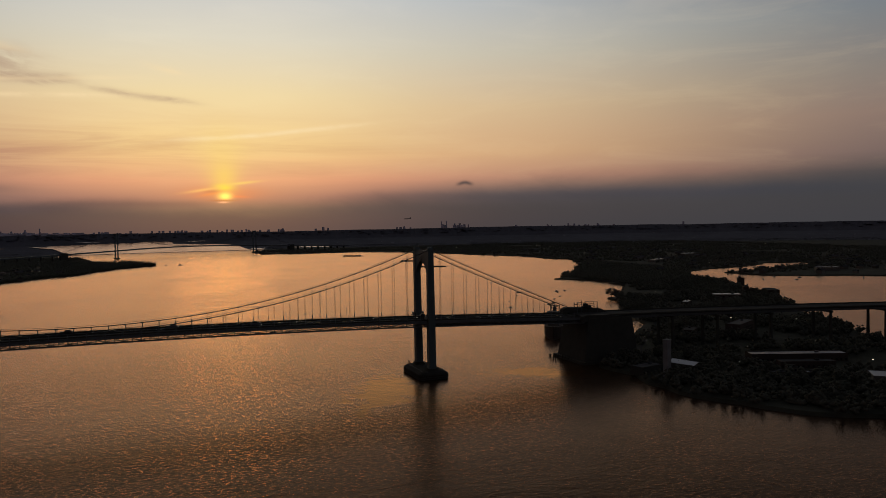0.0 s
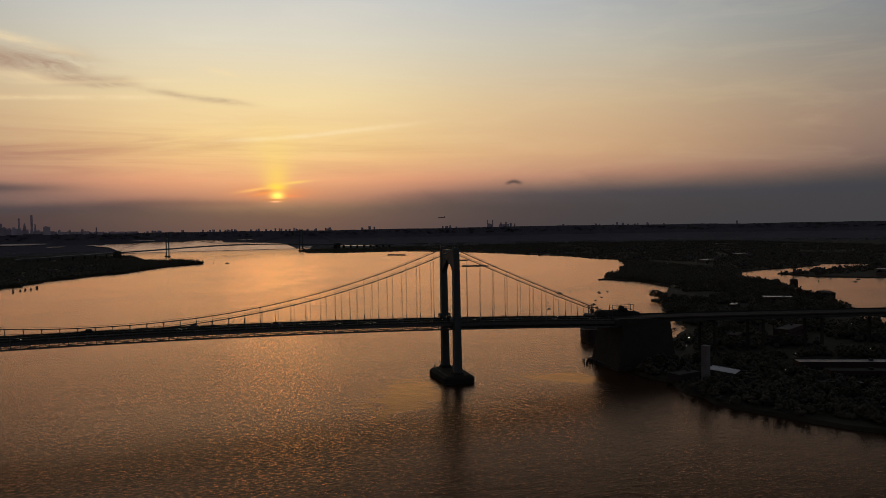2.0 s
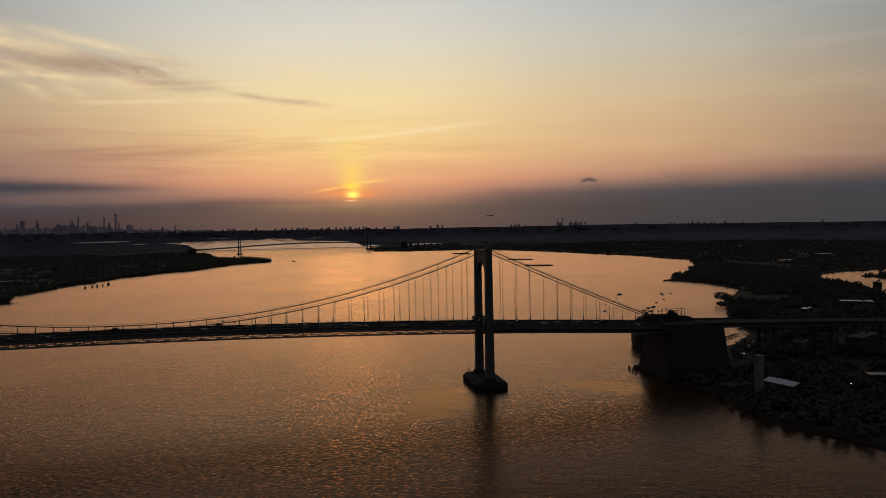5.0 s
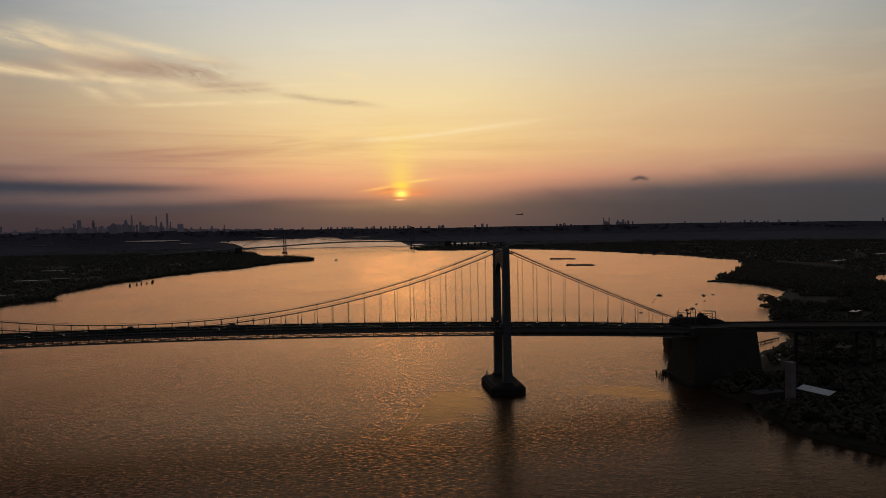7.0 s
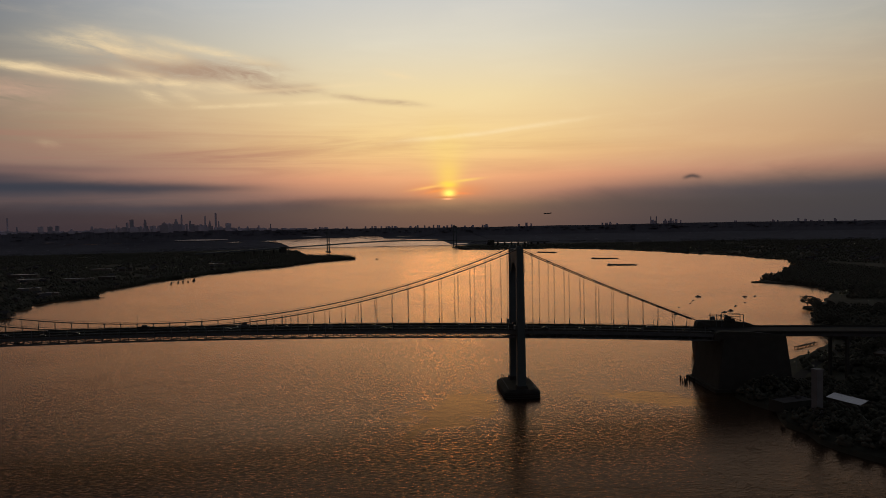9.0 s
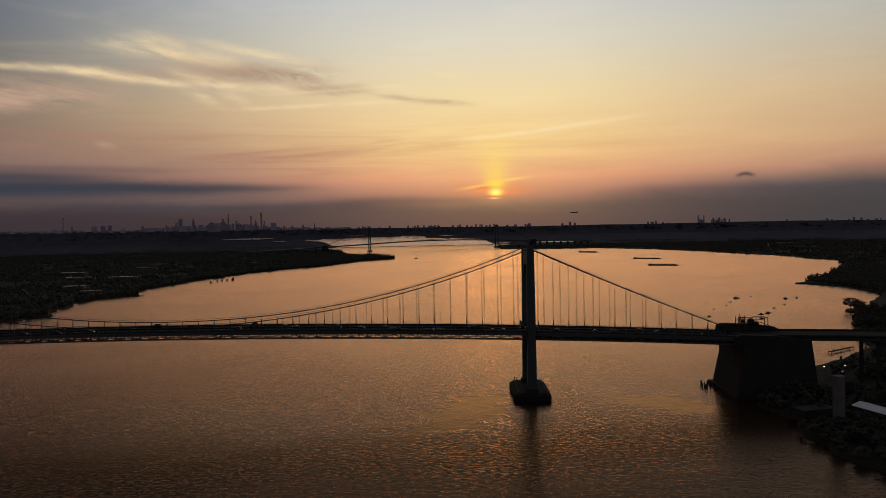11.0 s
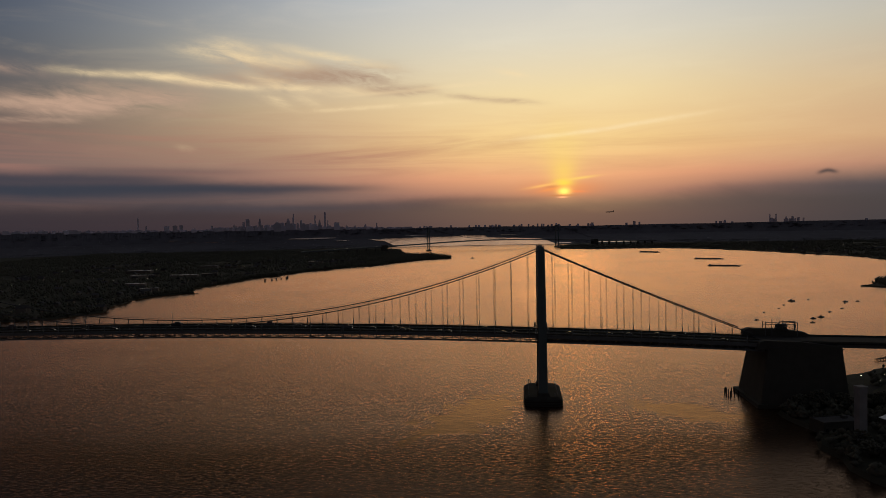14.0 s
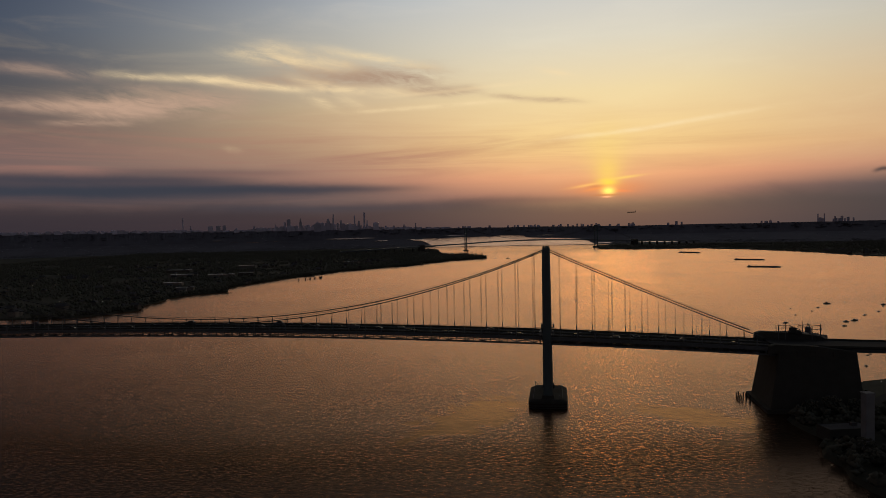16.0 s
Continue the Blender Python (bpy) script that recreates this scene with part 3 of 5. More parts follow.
def rounded(x0, x1, y0, y1, r, n=4):
    pts = []
    for cx, cy, a in ((x1 - r, y1 - r, 0), (x0 + r, y1 - r, 90), (x0 + r, y0 + r, 180), (x1 - r, y0 + r, 270)):
        for i in range(n + 1):
            k = radians(a + 90 * i / n)
            pts.append((cx + r * math.cos(k), cy + r * math.sin(k)))
    return pts


def tower(at):
    t = thing("bridge_tower", "slender blue-grey steel suspension bridge tower on a stone pier", "bridge tower", "towers of the bridge", at)
    for s in (1, -1):
        bm = bmesh.new()
        levels = [(7, 3.25, 6.4), (44, 3.0, 6.0), (80, 2.75, 5.6), (109, 2.5, 5.3)]
        prev = None
        for z, hx, wy in levels:
            c = s * (20.3 - wy / 2)
            ring = []
            nick = 0.5
            for x, y in ((-hx + nick, -wy / 2), (hx - nick, -wy / 2), (hx, -wy / 2 + nick), (hx, wy / 2 - nick), (hx - nick, wy / 2), (-hx + nick, wy / 2), (-hx, wy / 2 - nick), (-hx, -wy / 2 + nick)):
                ring.append(bm.verts.new((x, c + y, z)))
            if prev:
                for i in range(8):
                    j = (i + 1) % 8
                    bm.faces.new((prev[i], prev[j], ring[j], ring[i]))
            else:
                bm.faces.new(ring[::-1])
            prev = ring
        bm.faces.new(prev)
        leg = part("leg", bm, M_STEEL, t, "blue-grey painted steel leg")
        for z in (26, 62, 80, 95):
            bm = bmesh.new()
            box(bm, 0, s * 17.3, z, 6.5 - z * 0.008, 6.5 - z * 0.008, 0.35)
            part("plate_seam", bm, M_STEEL, leg)
        bm = bmesh.new()
        box(bm, 0, s * 17.2, 7.2, 9.0, 8.6, 2.4, (0.86, 0.86))
        part("pedestal", bm, M_STONE, t)
        bm = bmesh.new()
        box(bm, 0, s * 17.6, 109.7, 3.0, 3.4, 1.8, (0.8, 0.8), 0.2)
        for x in (-1.9, 1.9):
            box(bm, x, s * 17.6, 110.0, 0.9, 2.6, 2.6, (0.5, 0.7))
        part("saddle_housing", bm, M_STEEL, t)
        for x in (-4.0, 4.0):
            bm = bmesh.new()
            box(bm, x, s * 17.4, road_z(0) + 1.6, 2.2, 6.6, 0.4)
            box(bm, x * 1.05, s * 17.4, road_z(0) + 3.2, 1.3, 5.6, 2.2, (0.9, 0.9))
            bar(bm, (x * 0.75, s * 17.4, road_z(0) - 2.5), (x * 1.2, s * 17.4, road_z(0) + 1.4), 0.25)
            part("bracket", bm, M_STEEL_DARK, t)
    # portal with an arched underside
    bm = bmesh.new()
    front, backs = [], []
    arch = [(-15.0, 108.0), (15.0, 108.0), (15.0, 90.0)]
    arch += [(13.0 * math.cos(k), 88.0 + 9.8 * math.sin(k)) for k in (math.pi * i / 14 for i in range(15))]
    arch += [(-15.0, 90.0)]
    for y, z in arch:
        front.append(bm.verts.new((-1.9, y, z)))
        backs.append(bm.verts.new((1.9, y, z)))
    n = len(front)
    for i in range(n):
        j = (i + 1) % n
        bm.faces.new((front[i], front[j], backs[j], backs[i]))
    bmesh.ops.triangulate(bm, faces=[bm.faces.new(front[::-1]), bm.faces.new(backs)])
    part("portal_beam", bm, M_STEEL, t)
    bm = bmesh.new()
    box(bm, 0, 0, road_z(0) - 4.4, 4.6, 31, 2.6)
    part("cross_beam", bm, M_STEEL_DARK, t)
    for y in (-17.4, 17.4):
        bm = bmesh.new()
        bar(bm, (0, y, 110), (0, y, 112.2), 0.16)
        part("beacon_mast", bm, M_STEEL_DARK, t)
    return t


def pier(at):
    p = thing("bridge_pier", "massive weathered stone bridge pier standing in the river", "bridge pier", "piers of the bridge", at)
    bm = bmesh.new()
    prism(bm, rounded(-13.2, 13.2, -24.0, 24.0, 4.0), -4, 4.6)
    part("base", bm, M_STONE, p)
    bm = bmesh.new()
    lower, upper = rounded(-12.9, 12.9, -23.7, 23.7, 3.9), rounded(-10.4, 10.4, -22.4, 22.4, 3.2)
    rings = [[bm.verts.new((x, y, z)) for x, y in line_pts] for line_pts, z in ((lower, 4.6), (upper, 6.2))]
    for i in range(len(lower)):
        j = (i + 1) % len(lower)
        bm.faces.new((rings[0][i], rings[0][j], rings[1][j], rings[1][i]))
    bm.faces.new(rings[1])
    part("coping", bm, M_STONE, p)
    for s in (1, -1):
        bm = bmesh.new()
        for i in range(9):
            y = -22 + i * 5.5
            bar(bm, (s * 10.0, y, 6.1), (s * 10.0, y, 7.4), 0.09)
        bar(bm, (s * 10.0, -22, 7.35), (s * 10.0, 22, 7.35), 0.07)
        bar(bm, (s * 10.0, -22, 6.8), (s * 10.0, 22, 6.8), 0.05)
        part("railing", bm, M_STEEL_DARK, p)
    for x, y, h in ((-9.5, 18, 3.4), (-8, 19.5, 2.2), (9.6, 8, 3.0), (8.0, -20, 1.8)):
        bm = bmesh.new()
        bar(bm, (x, y, 6.1), (x, y, 6.1 + h), 0.2, 6)
        box(bm, x, y, 6.2 + h, 0.8, 0.8, 0.7, (0.7, 0.7))
        part("marker_light", bm, M_STEEL_DARK, p)
    for z in (1.2, 3.0):
        bm = bmesh.new()
        prism(bm, rounded(-13.5, 13.5, -24.3, 24.3, 4.0), z - 0.3, z + 0.3)
        part("fender", bm, M_TIMBER, p)
    return p


tower((0, 0, 0))
pier((0, 0, 0))
copy_t = tower((-SPAN_M, 0, 0))
copy_p = pier((-SPAN_M, 0, 0))

# deck: slab, railings, stiffening truss panel by panel
deck = thing("bridge_deck", "dark steel bridge deck with a stiffening truss and roadway", "bridge")
hang_main = [-274.5 + 12.06 * k for k in range(-22, 23)]
hang_side = [9.2 + 11.72 * k for k in range(12)]
hangers_x = [-SPAN_M - x for x in reversed(hang_side)] + hang_main + hang_side
xs = sorted([x for x in hangers_x if x > -642] + [-SPAN_M, 0.0, 149.8])


def ribbon(bm, points, half, z0, z1):
    """A slab following points (x, y) with height from road_z or given."""
    prev = None
    for (x, y, z, nx, ny) in points:
        ring = [bm.verts.new((x + nx * a, y + ny * a, z + b)) for a, b in ((-half, z0), (half, z0), (half, z1), (-half, z1))]
        if prev:
            for i in range(4):
                j = (i + 1) % 4
                bm.faces.new((prev[i], prev[j], ring[j], ring[i]))
        else:
            bm.faces.new(ring[::-1])
        prev = ring
    bm.faces.new(prev)


line = [(x, 0, road_z(x), 0, 1) for x in xs]
bm = bmesh.new()
ribbon(bm, line, 15.6, -0.9, 0.0)
part("roadway", bm, M_ROAD, deck, "asphalt roadway")
bm = bmesh.new()
ribbon(bm, line, 0.5, 0.0, 0.9)
part("median_barrier", bm, M_CONCRETE, deck)
for y in (-9.2, -4.9, 4.9, 9.2):
    bm = bmesh.new()
    for a, b in zip(xs[::1], xs[1:]):
        box(bm, a + 2, y, road_z(a + 2) + 0.012, 4.0, 0.22, 0.016)
    tagged(part("lane_line", bm, M_LINE, deck), kind="stuff")
for s in (1, -1):
    bm = bmesh.new()
    for y, h0, h1 in ((15.4, 0.0, 1.0),):
        ribbon(bm, [(x, s * y, road_z(x), 0, 1) for x in xs], 0.22, h0, h1)
    part("parapet", bm, M_CONCRETE, deck)
    bm = bmesh.new()
    for a, b in zip(xs, xs[1:]):
        for h in (1.35, 1.7):
            bar(bm, (a, s * 15.4, road_z(a) + h), (b, s * 15.4, road_z(b) + h), 0.07)
        for k in (0, 0.25, 0.5, 0.75):
            x = a + (b - a) * k
            bar(bm, (x, s * 15.4, road_z(x) + 0.9), (x, s * 15.4, road_z(x) + 1.7), 0.06)
    part("railing", bm, M_STEEL_DARK, deck)
    for depth, name, r in ((-1.2, "top_chord", 1.15), (-5.0, "bottom_chord", 0.6)):
        bm = bmesh.new()
        ribbon(bm, [(x, s * TRUSS_Y, road_z(x) + depth, 0, 1) for x in xs], r * 0.8, -r, r)
        part(name, bm, M_STEEL_DARK, deck)
for s in (1, -1):
    y = s * TRUSS_Y
    rest = bmesh.new()
    for a, b in zip(xs, xs[1:]):
        mid = (a + b) / 2
        shown = a > -430
        for name, p, q, r in (("truss_post", (a, y, road_z(a) - 0.6), (a, y, road_z(a) - 4.9), 0.62), ("truss_post", (mid, y, road_z(mid) - 0.6), (mid, y, road_z(mid) - 4.9), 0.5),
                              ("truss_diagonal", (a, y, road_z(a) - 4.9), (mid, y, road_z(mid) - 0.8), 0.3), ("truss_diagonal", (mid, y, road_z(mid) - 0.8), (b, y, road_z(b) - 4.9), 0.3)):
            bm = bmesh.new() if shown else rest
            bar(bm, p, q, r)
            if shown:
                part(name, bm, M_STEEL_DARK, deck)
    tagged(part("truss_members", rest, M_STEEL_DARK, deck), kind="stuff")
for y in (-12, -8, -4, 0, 4, 8, 12):
    bm = bmesh.new()
    ribbon(bm, [(x, y, road_z(x) - 1.6, 0, 1) for x in xs], 0.2, -0.6, 0.6)
    part("stringer", bm, M_STEEL_DARK, deck)
for y in (-6.5, 6.5):
    bm = bmesh.new()
    ribbon(bm, [(x, y, road_z(x) - 4.9, 0, 1) for x in xs], 0.6, -0.15, 0.15)
    part("inspection_walkway", bm, M_STEEL_DARK, deck)
bm = bmesh.new()
ribbon(bm, [(x, 0, road_z(x) - 5.2, 0, 1) for x in xs if x >= 0], 15.6, -0.25, 0.1)
part("work_platform", bm, M_STEEL_DARK, deck, "solid work platform")
for a, b in zip(xs, xs[1:]):
    for k in (1, -1):
        bm = bmesh.new()
        bar(bm, (a, -k * TRUSS_Y, road_z(a) - 4.8), (b, k * TRUSS_Y, road_z(b) - 4.8), 0.3)
        part("lateral_brace", bm, M_STEEL_DARK, deck)
for a in xs:
    z = road_z(a)
    bm = bmesh.new()
    box(bm, a, 0, z - 1.6, 0.5, 2 * TRUSS_Y, 1.5)
    part("floor_beam", bm, M_STEEL_DARK, deck)
    bm = bmesh.new()
    bar(bm, (a, -TRUSS_Y, z - 4.7), (a, TRUSS_Y, z - 4.7), 0.3)
    part("bottom_strut", bm, M_STEEL_DARK, deck)

# main cables and hangers
for s in (1, -1):
    cable = thing("main_cable", "thick wrapped main cable with hanger ropes", "cable", "main cables", (0, s * LEG_Y, 0))
    bm = bmesh.new()
    pts = [(x, 0, cable_z(x)) for x in [-SPAN_M - 142 + 7.1 * i for i in range(20)] + [-SPAN_M + 9.15 * i for i in range(60)] + [7.1 * i for i in range(21)]]
    tube(bm, pts, 0.34, 8)
    part("rope", bm, M_CABLE, cable)
    for x in hangers_x:
        top = cable_z(x)
        low = road_z(x) - 0.4
        if top < low + 1.0:
            top = low + 1.0
        bm = bmesh.new()
        for d in (-0.28, 0.28):
            bar(bm, (x + d, 0, low), (x + d, 0, top), 0.085, 5)
        h = part("hanger", bm, M_CABLE, cable)
        bm = bmesh.new()
        bar(bm, (x, 0, low), (x, 0, min(top, low + 5.2)), 0.42, 6, 0.34)
        part("socket", bm, M_STEEL_DARK, h)
        bm = bmesh.new()
        bar(bm, (x - 0.9, 0, cable_z(x - 0.9)), (x + 0.9, 0, cable_z(x + 0.9)), 0.46, 8)
        part("clamp", bm, M_CABLE, h)
    bm = bmesh.new()
    for d in (-0.55, 0.55):
        tube(bm, [(x, d, z + 1.3) for x, y, z in pts], 0.05, 4)
    part("handrope", bm, M_CABLE, cable)

# anchorage block
anch = thing("anchorage", "huge dark concrete cable anchorage with sloping faces at the water's edge", "anchorage")
bm = bmesh.new()
low = [bm.verts.new(p) for p in ((143.5, -25, -3), (202.5, -25, -3), (202.5, 26, -3), (143.5, 26, -3))]
high = [bm.verts.new(p) for p in ((151, -20.5, 41.6), (198.5, -20.5, 40.3), (198.5, 21, 40.3), (151, 21, 41.6))]
for i in range(4):
    j = (i + 1) % 4
    bm.faces.new((low[i], low[j], high[j], high[i]))
bm.faces.new(high)
bmesh.ops.bevel(bm, geom=[e for e in bm.edges if len(e.link_faces) == 2], offset=0.5, segments=1, affect="EDGES")
part("block", bm, M_CONCRETE, anch)
bm = bmesh.new()
prism(bm, [(141.5, -27), (205, -27), (205, 28), (141.5, 28)], -3, 2.6)
part("footing", bm, M_CONCRETE, anch)
for s in (1, -1):
    bm = bmesh.new()
    rise = 0.0 if s > 0 else -3.4  # the hood on the river side is lower
    outline = [(144, 38), (145.5, 46.6 + rise), (149, 47.8 + rise), (172, 46.8 + rise), (188, 44.6 + rise), (196, 40)]
    for y in (s * 14.6, s * 20.4):
        ring = [bm.verts.new((x, y, z)) for x, z in outline]
        if y == s * 14.6:
            first = ring
    for i in range(len(outline)):
        j = (i + 1) % len(outline)
        bm.faces.new((first[i], first[j], ring[j], ring[i]))
    bm.faces.new(first[::-1])
    bm.faces.new(ring)
    part("cable_hood", bm, M_CONCRETE, anch)
    bm = bmesh.new()
    for i in range(5):
        box(bm, 151 + i * 11.6, s * 20.6 if s > 0 else -20.9, 24, 1.1, 0.9, 1.0)
    part("tie_plate", bm, M_STEEL_DARK, anch)
bm = bmesh.new()
for x, w in ((155, 8), (166, 8), (177, 8), (188, 8)):
    box(bm, x, -20.9, 38.2, w, 0.5, 3.4)
part("corbel", bm, M_CONCRETE, anch)

# roadway over the anchorage and the approach viaduct, bending away
VIA = [(150, 0.0, 42.9), (200, 0, 41.6), (250, -2, 40.6), (300, -7, 39.6), (360, -15, 38.6), (430, -24, 37.4), (495, -35, 36.2), (560, -48, 35.0), (640, -68, 33.6), (730, -96, 32.2), (850, -140, 30.5)]
via_line = []
for i, (x, y, z) in enumerate(VIA):
    a, b = VIA[max(i - 1, 0)], VIA[min(i + 1, len(VIA) - 1)]
    d = Vector((b[0] - a[0], b[1] - a[1])).normalized()
    via_line.append((x, y, z, -d.y, d.x))
via = thing("viaduct", "long dark approach viaduct on concrete piers", "viaduct")
bm = bmesh.new()
ribbon(bm, via_line, 15.6, -0.9, 0.0)
part("roadway", bm, M_ROAD, via)
for s in (1, -1):
    bm = bmesh.new()
    ribbon(bm, [(x + nx * s * 15.4, y + ny * s * 15.4, z, nx, ny) for x, y, z, nx, ny in via_line], 0.22, 0, 1.1)
    part("parapet", bm, M_CONCRETE, via)
for a in (-12, -4, 4, 12):
    bm = bmesh.new()
    ribbon(bm, [(x + nx * a, y + ny * a, z, nx, ny) for x, y, z, nx, ny in via_line], 0.35, -3.6, -0.9)
    part("girder", bm, M_STEEL_DARK, via)
for (x, y, z, nx, ny) in via_line[2:]:
    for s in (1, -1):
        bm = bmesh.new()
        box(bm, x + nx * s * 12.5, y + ny * s * 12.5, (z - 4.6) / 2 - 1, 2.6, 2.6, z - 4.6 + 2, (0.8, 0.8), 0.15)
        part("column", bm, M_CONCRETE, via)
    bm = bmesh.new()
    ang = math.atan2(ny, nx)
    box(bm, 0, 0, z - 4.6, 30, 2.6, 2.0, None, 0.15, Matrix.Translation((x, y, 0)) @ Matrix.Rotation(ang, 4, "Z"))
    part("pier_cap", bm, M_CONCRETE, via)

# ---------- the second suspension bridge, far upriver ----------
WA, WB = Vector((-441, 3011, 0)), Vector((200, 3311, 0))
wdir = (WB - WA).normalized()
wang = math.degrees(math.atan2(wdir.y, wdir.x))
far_bridge = thing("suspension_bridge", "distant slender suspension bridge with two steel towers", "bridge", at=tuple(WA), turn=wang)
WL = (WB - WA).length


def far_tower(x):
    for s in (1, -1):
        bm = bmesh.new()
        box(bm, x, s * 14.5, 57, 4.4, 4.4, 116, (0.8, 0.8))
        part("tower_leg", bm, M_STEEL, far_bridge)
    for z, h in ((111, 7), (84, 5), (36, 4)):
        bm = bmesh.new()
        box(bm, x, 0, z, 3.4, 25.5, h)
        part("tower_strut", bm, M_STEEL, far_bridge)
    bm = bmesh.new()
    prism(bm, [(x + p, q) for p, q in rounded(-8, 8, -22, 22, 4)], -3, 5)
    part("tower_base", bm, M_CONCRETE, far_bridge)


for x in (0, WL):
    far_tower(x)


def far_road(x):
    return 47 - 9 * ((x - WL / 2) / (WL / 2)) ** 2 * (1 if 0 <= x <= WL else 0) - (9 + (abs(x - WL / 2) - WL / 2) * 0.035 if not 0 <= x <= WL else 0)


def far_cable(x):
    if 0 <= x <= WL:
        return 50 + 64 * ((x - WL / 2) / (WL / 2)) ** 2
    d = -x if x < 0 else x - WL
    return 114 - (114 - 36) * d / 224


bm = bmesh.new()
ribbon(bm, [(x, 0, far_road(x), 0, 1) for x in [-620 + 20 * i for i in range(98)]], 11.5, -4.6, 1.0)
part("deck", bm, M_STEEL_DARK, far_bridge)
for s in (1, -1):
    bm = bmesh.new()
    tube(bm, [(x, s * 11.5, far_cable(x)) for x in [-224 + 16 * i for i in range(72)] if x <= WL + 224], 0.55, 5)
    part("cable", bm, M_CABLE, far_bridge)
    for i in range(58):
        x = -200 + 19.5 * i
        if x < WL + 200 and far_cable(x) > far_road(x) + 2:
            bm = bmesh.new()
            bar(bm, (x, s * 11.5, far_road(x)), (x, s * 11.5, far_cable(x)), 0.09)
            part("hanger", bm, M_CABLE, far_bridge)
for i in range(1, 9):
    for x in (-224 - 45 * i, WL + 224 + 45 * i):
        if -620 < x < 1320:
            bm = bmesh.new()
            box(bm, x, 0, far_road(x) / 2 - 3, 3, 18, far_road(x), (0.8, 0.8))
            part("approach_pier", bm, M_CONCRETE, far_bridge)
for x in (-224, WL + 224):
    bm = bmesh.new()
    box(bm, x, 0, 16, 30, 30, 38, (0.85, 0.9))
    part("anchor_block", bm, M_CONCRETE, far_bridge)
for i in range(24):
    x = 20 + 29 * i
    bm = bmesh.new()
    bar(bm, (x, 11, far_road(x) + 0.6), (x, 11, far_road(x) + 9), 0.2)
    part("light_pole", bm, M_STEEL_DARK, far_bridge)

# ---------- trees, houses and other things on the land ----------
NEAR_ZONE = [(150, -40), (158, -82), (147, -150), (195, -243), (330, -320), (470, -250), (480, -55), (560, 95), (715, 316), (735, 380), (805, 513), (862, 640), (700, 650), (600, 560), (480, 425), (345, 160), (264, 86)]
CLEAR = [(225, 48, 20), (248, 66, 18), (270, 88, 18), (298, 110, 18), (322, 130, 18), (345, 152, 18), (370, 200, 16), (395, 260, 16), (505, 455, 30), (530, 490, 34), (560, 525, 34), (595, 565, 32), (640, 620, 30), (550, 440, 40), (600, 480, 40), (478, 436, 15)]  # (x, y, radius) kept free of trees


def leafy_tree(height, spread, seed):
    r = np.random.default_rng(seed)
    t = thing("tree", "dark full-crowned deciduous tree on the shore", "tree", "trees on the peninsula", (0, 0, -60))
    bm = bmesh.new()
    bar(bm, (0, 0, -0.5), (0.1, 0, height * 0.5), 0.32, 7, 0.2)
    for i in range(6):
        k = 2 * math.pi * i / 6 + r.uniform(-0.4, 0.4)
        z = height * r.uniform(0.28, 0.5)
        bar(bm, (0, 0, z), (math.cos(k) * spread * 0.6, math.sin(k) * spread * 0.6, z + height * r.uniform(0.12, 0.3)), 0.14, 5, 0.05)
    part("trunk", bm, M_BARK, t)
    n = 150
    p = r.normal(size=(n, 3))
    p /= np.linalg.norm(p, axis=1)[:, None]
    p *= r.uniform(0.45, 1.0, (n, 1)) ** 0.5
    p[:, :2] *= spread * (1 + 0.22 * np.sin(3 * np.arctan2(p[:, 1], p[:, 0]) + seed))[:, None]
    p[:, 2] = height * 0.62 + p[:, 2] * height * 0.36
    sizes = r.uniform(0.5, 1.25, (n, 1)) * np.array([[1.0, 1.0, 0.75]])
    crown = canopy("crown", p, sizes, M_LEAF, r, "")
    for key in ("kind", "category", "label"):
        if key in crown:
            del crown[key]
    crown.parent = t
    return t


def place_copy(ob, x, y, z, turn=0.0, scale=1.0):
    return copy_thing(ob, pose(x, y, z, 0, 0, turn) @ Matrix.Scale(scale, 4))


def block_building(name, label, x, y, turn, w, d, h, roof_mat, wall_mat, parapet=0.6, windows=True, z=2.3):
    """A flat-roofed block with parapet, roof sheet and rows of windows."""
    CLEAR.append((x, y, max(w, d) * 0.62 + 3))
    b = thing(name, label, "building", at=(x, y, z), turn=turn)
    bm = bmesh.new()
    box(bm, 0, 0, h / 2 - 0.5, w, d, h + 1.0)
    part("wall", bm, wall_mat, b)
    bm = bmesh.new()
    box(bm, 0, 0, h + 0.08, w - 0.8, d - 0.8, 0.12)
    part("roof", bm, roof_mat, b)
    bm = bmesh.new()
    for sx, sy, lx, ly in ((0, 1, w + 0.3, 0.4), (0, -1, w + 0.3, 0.4), (1, 0, 0.4, d + 0.3), (-1, 0, 0.4, d + 0.3)):
        box(bm, sx * w / 2, sy * d / 2, h + parapet / 2, lx, ly, parapet)
    part("parapet", bm, wall_mat, b)
    bm = bmesh.new()
    box(bm, w * 0.22, d * 0.1, h + 0.9, 3.0, 2.4, 1.6)
    part("roof_unit", bm, M_ROOF, b)
    if windows:
        floors = max(1, int(h // 3.4))
        n = max(2, int(w // 4))
        for f in range(floors):
            for i in range(n):
                bm = bmesh.new()
                box(bm, -w / 2 + (i + 0.5) * w / n, -d / 2 - 0.02, 1.8 + f * 3.3, 1.7, 0.1, 1.6)
                part("window", bm, M_GLASS, b)
    return b


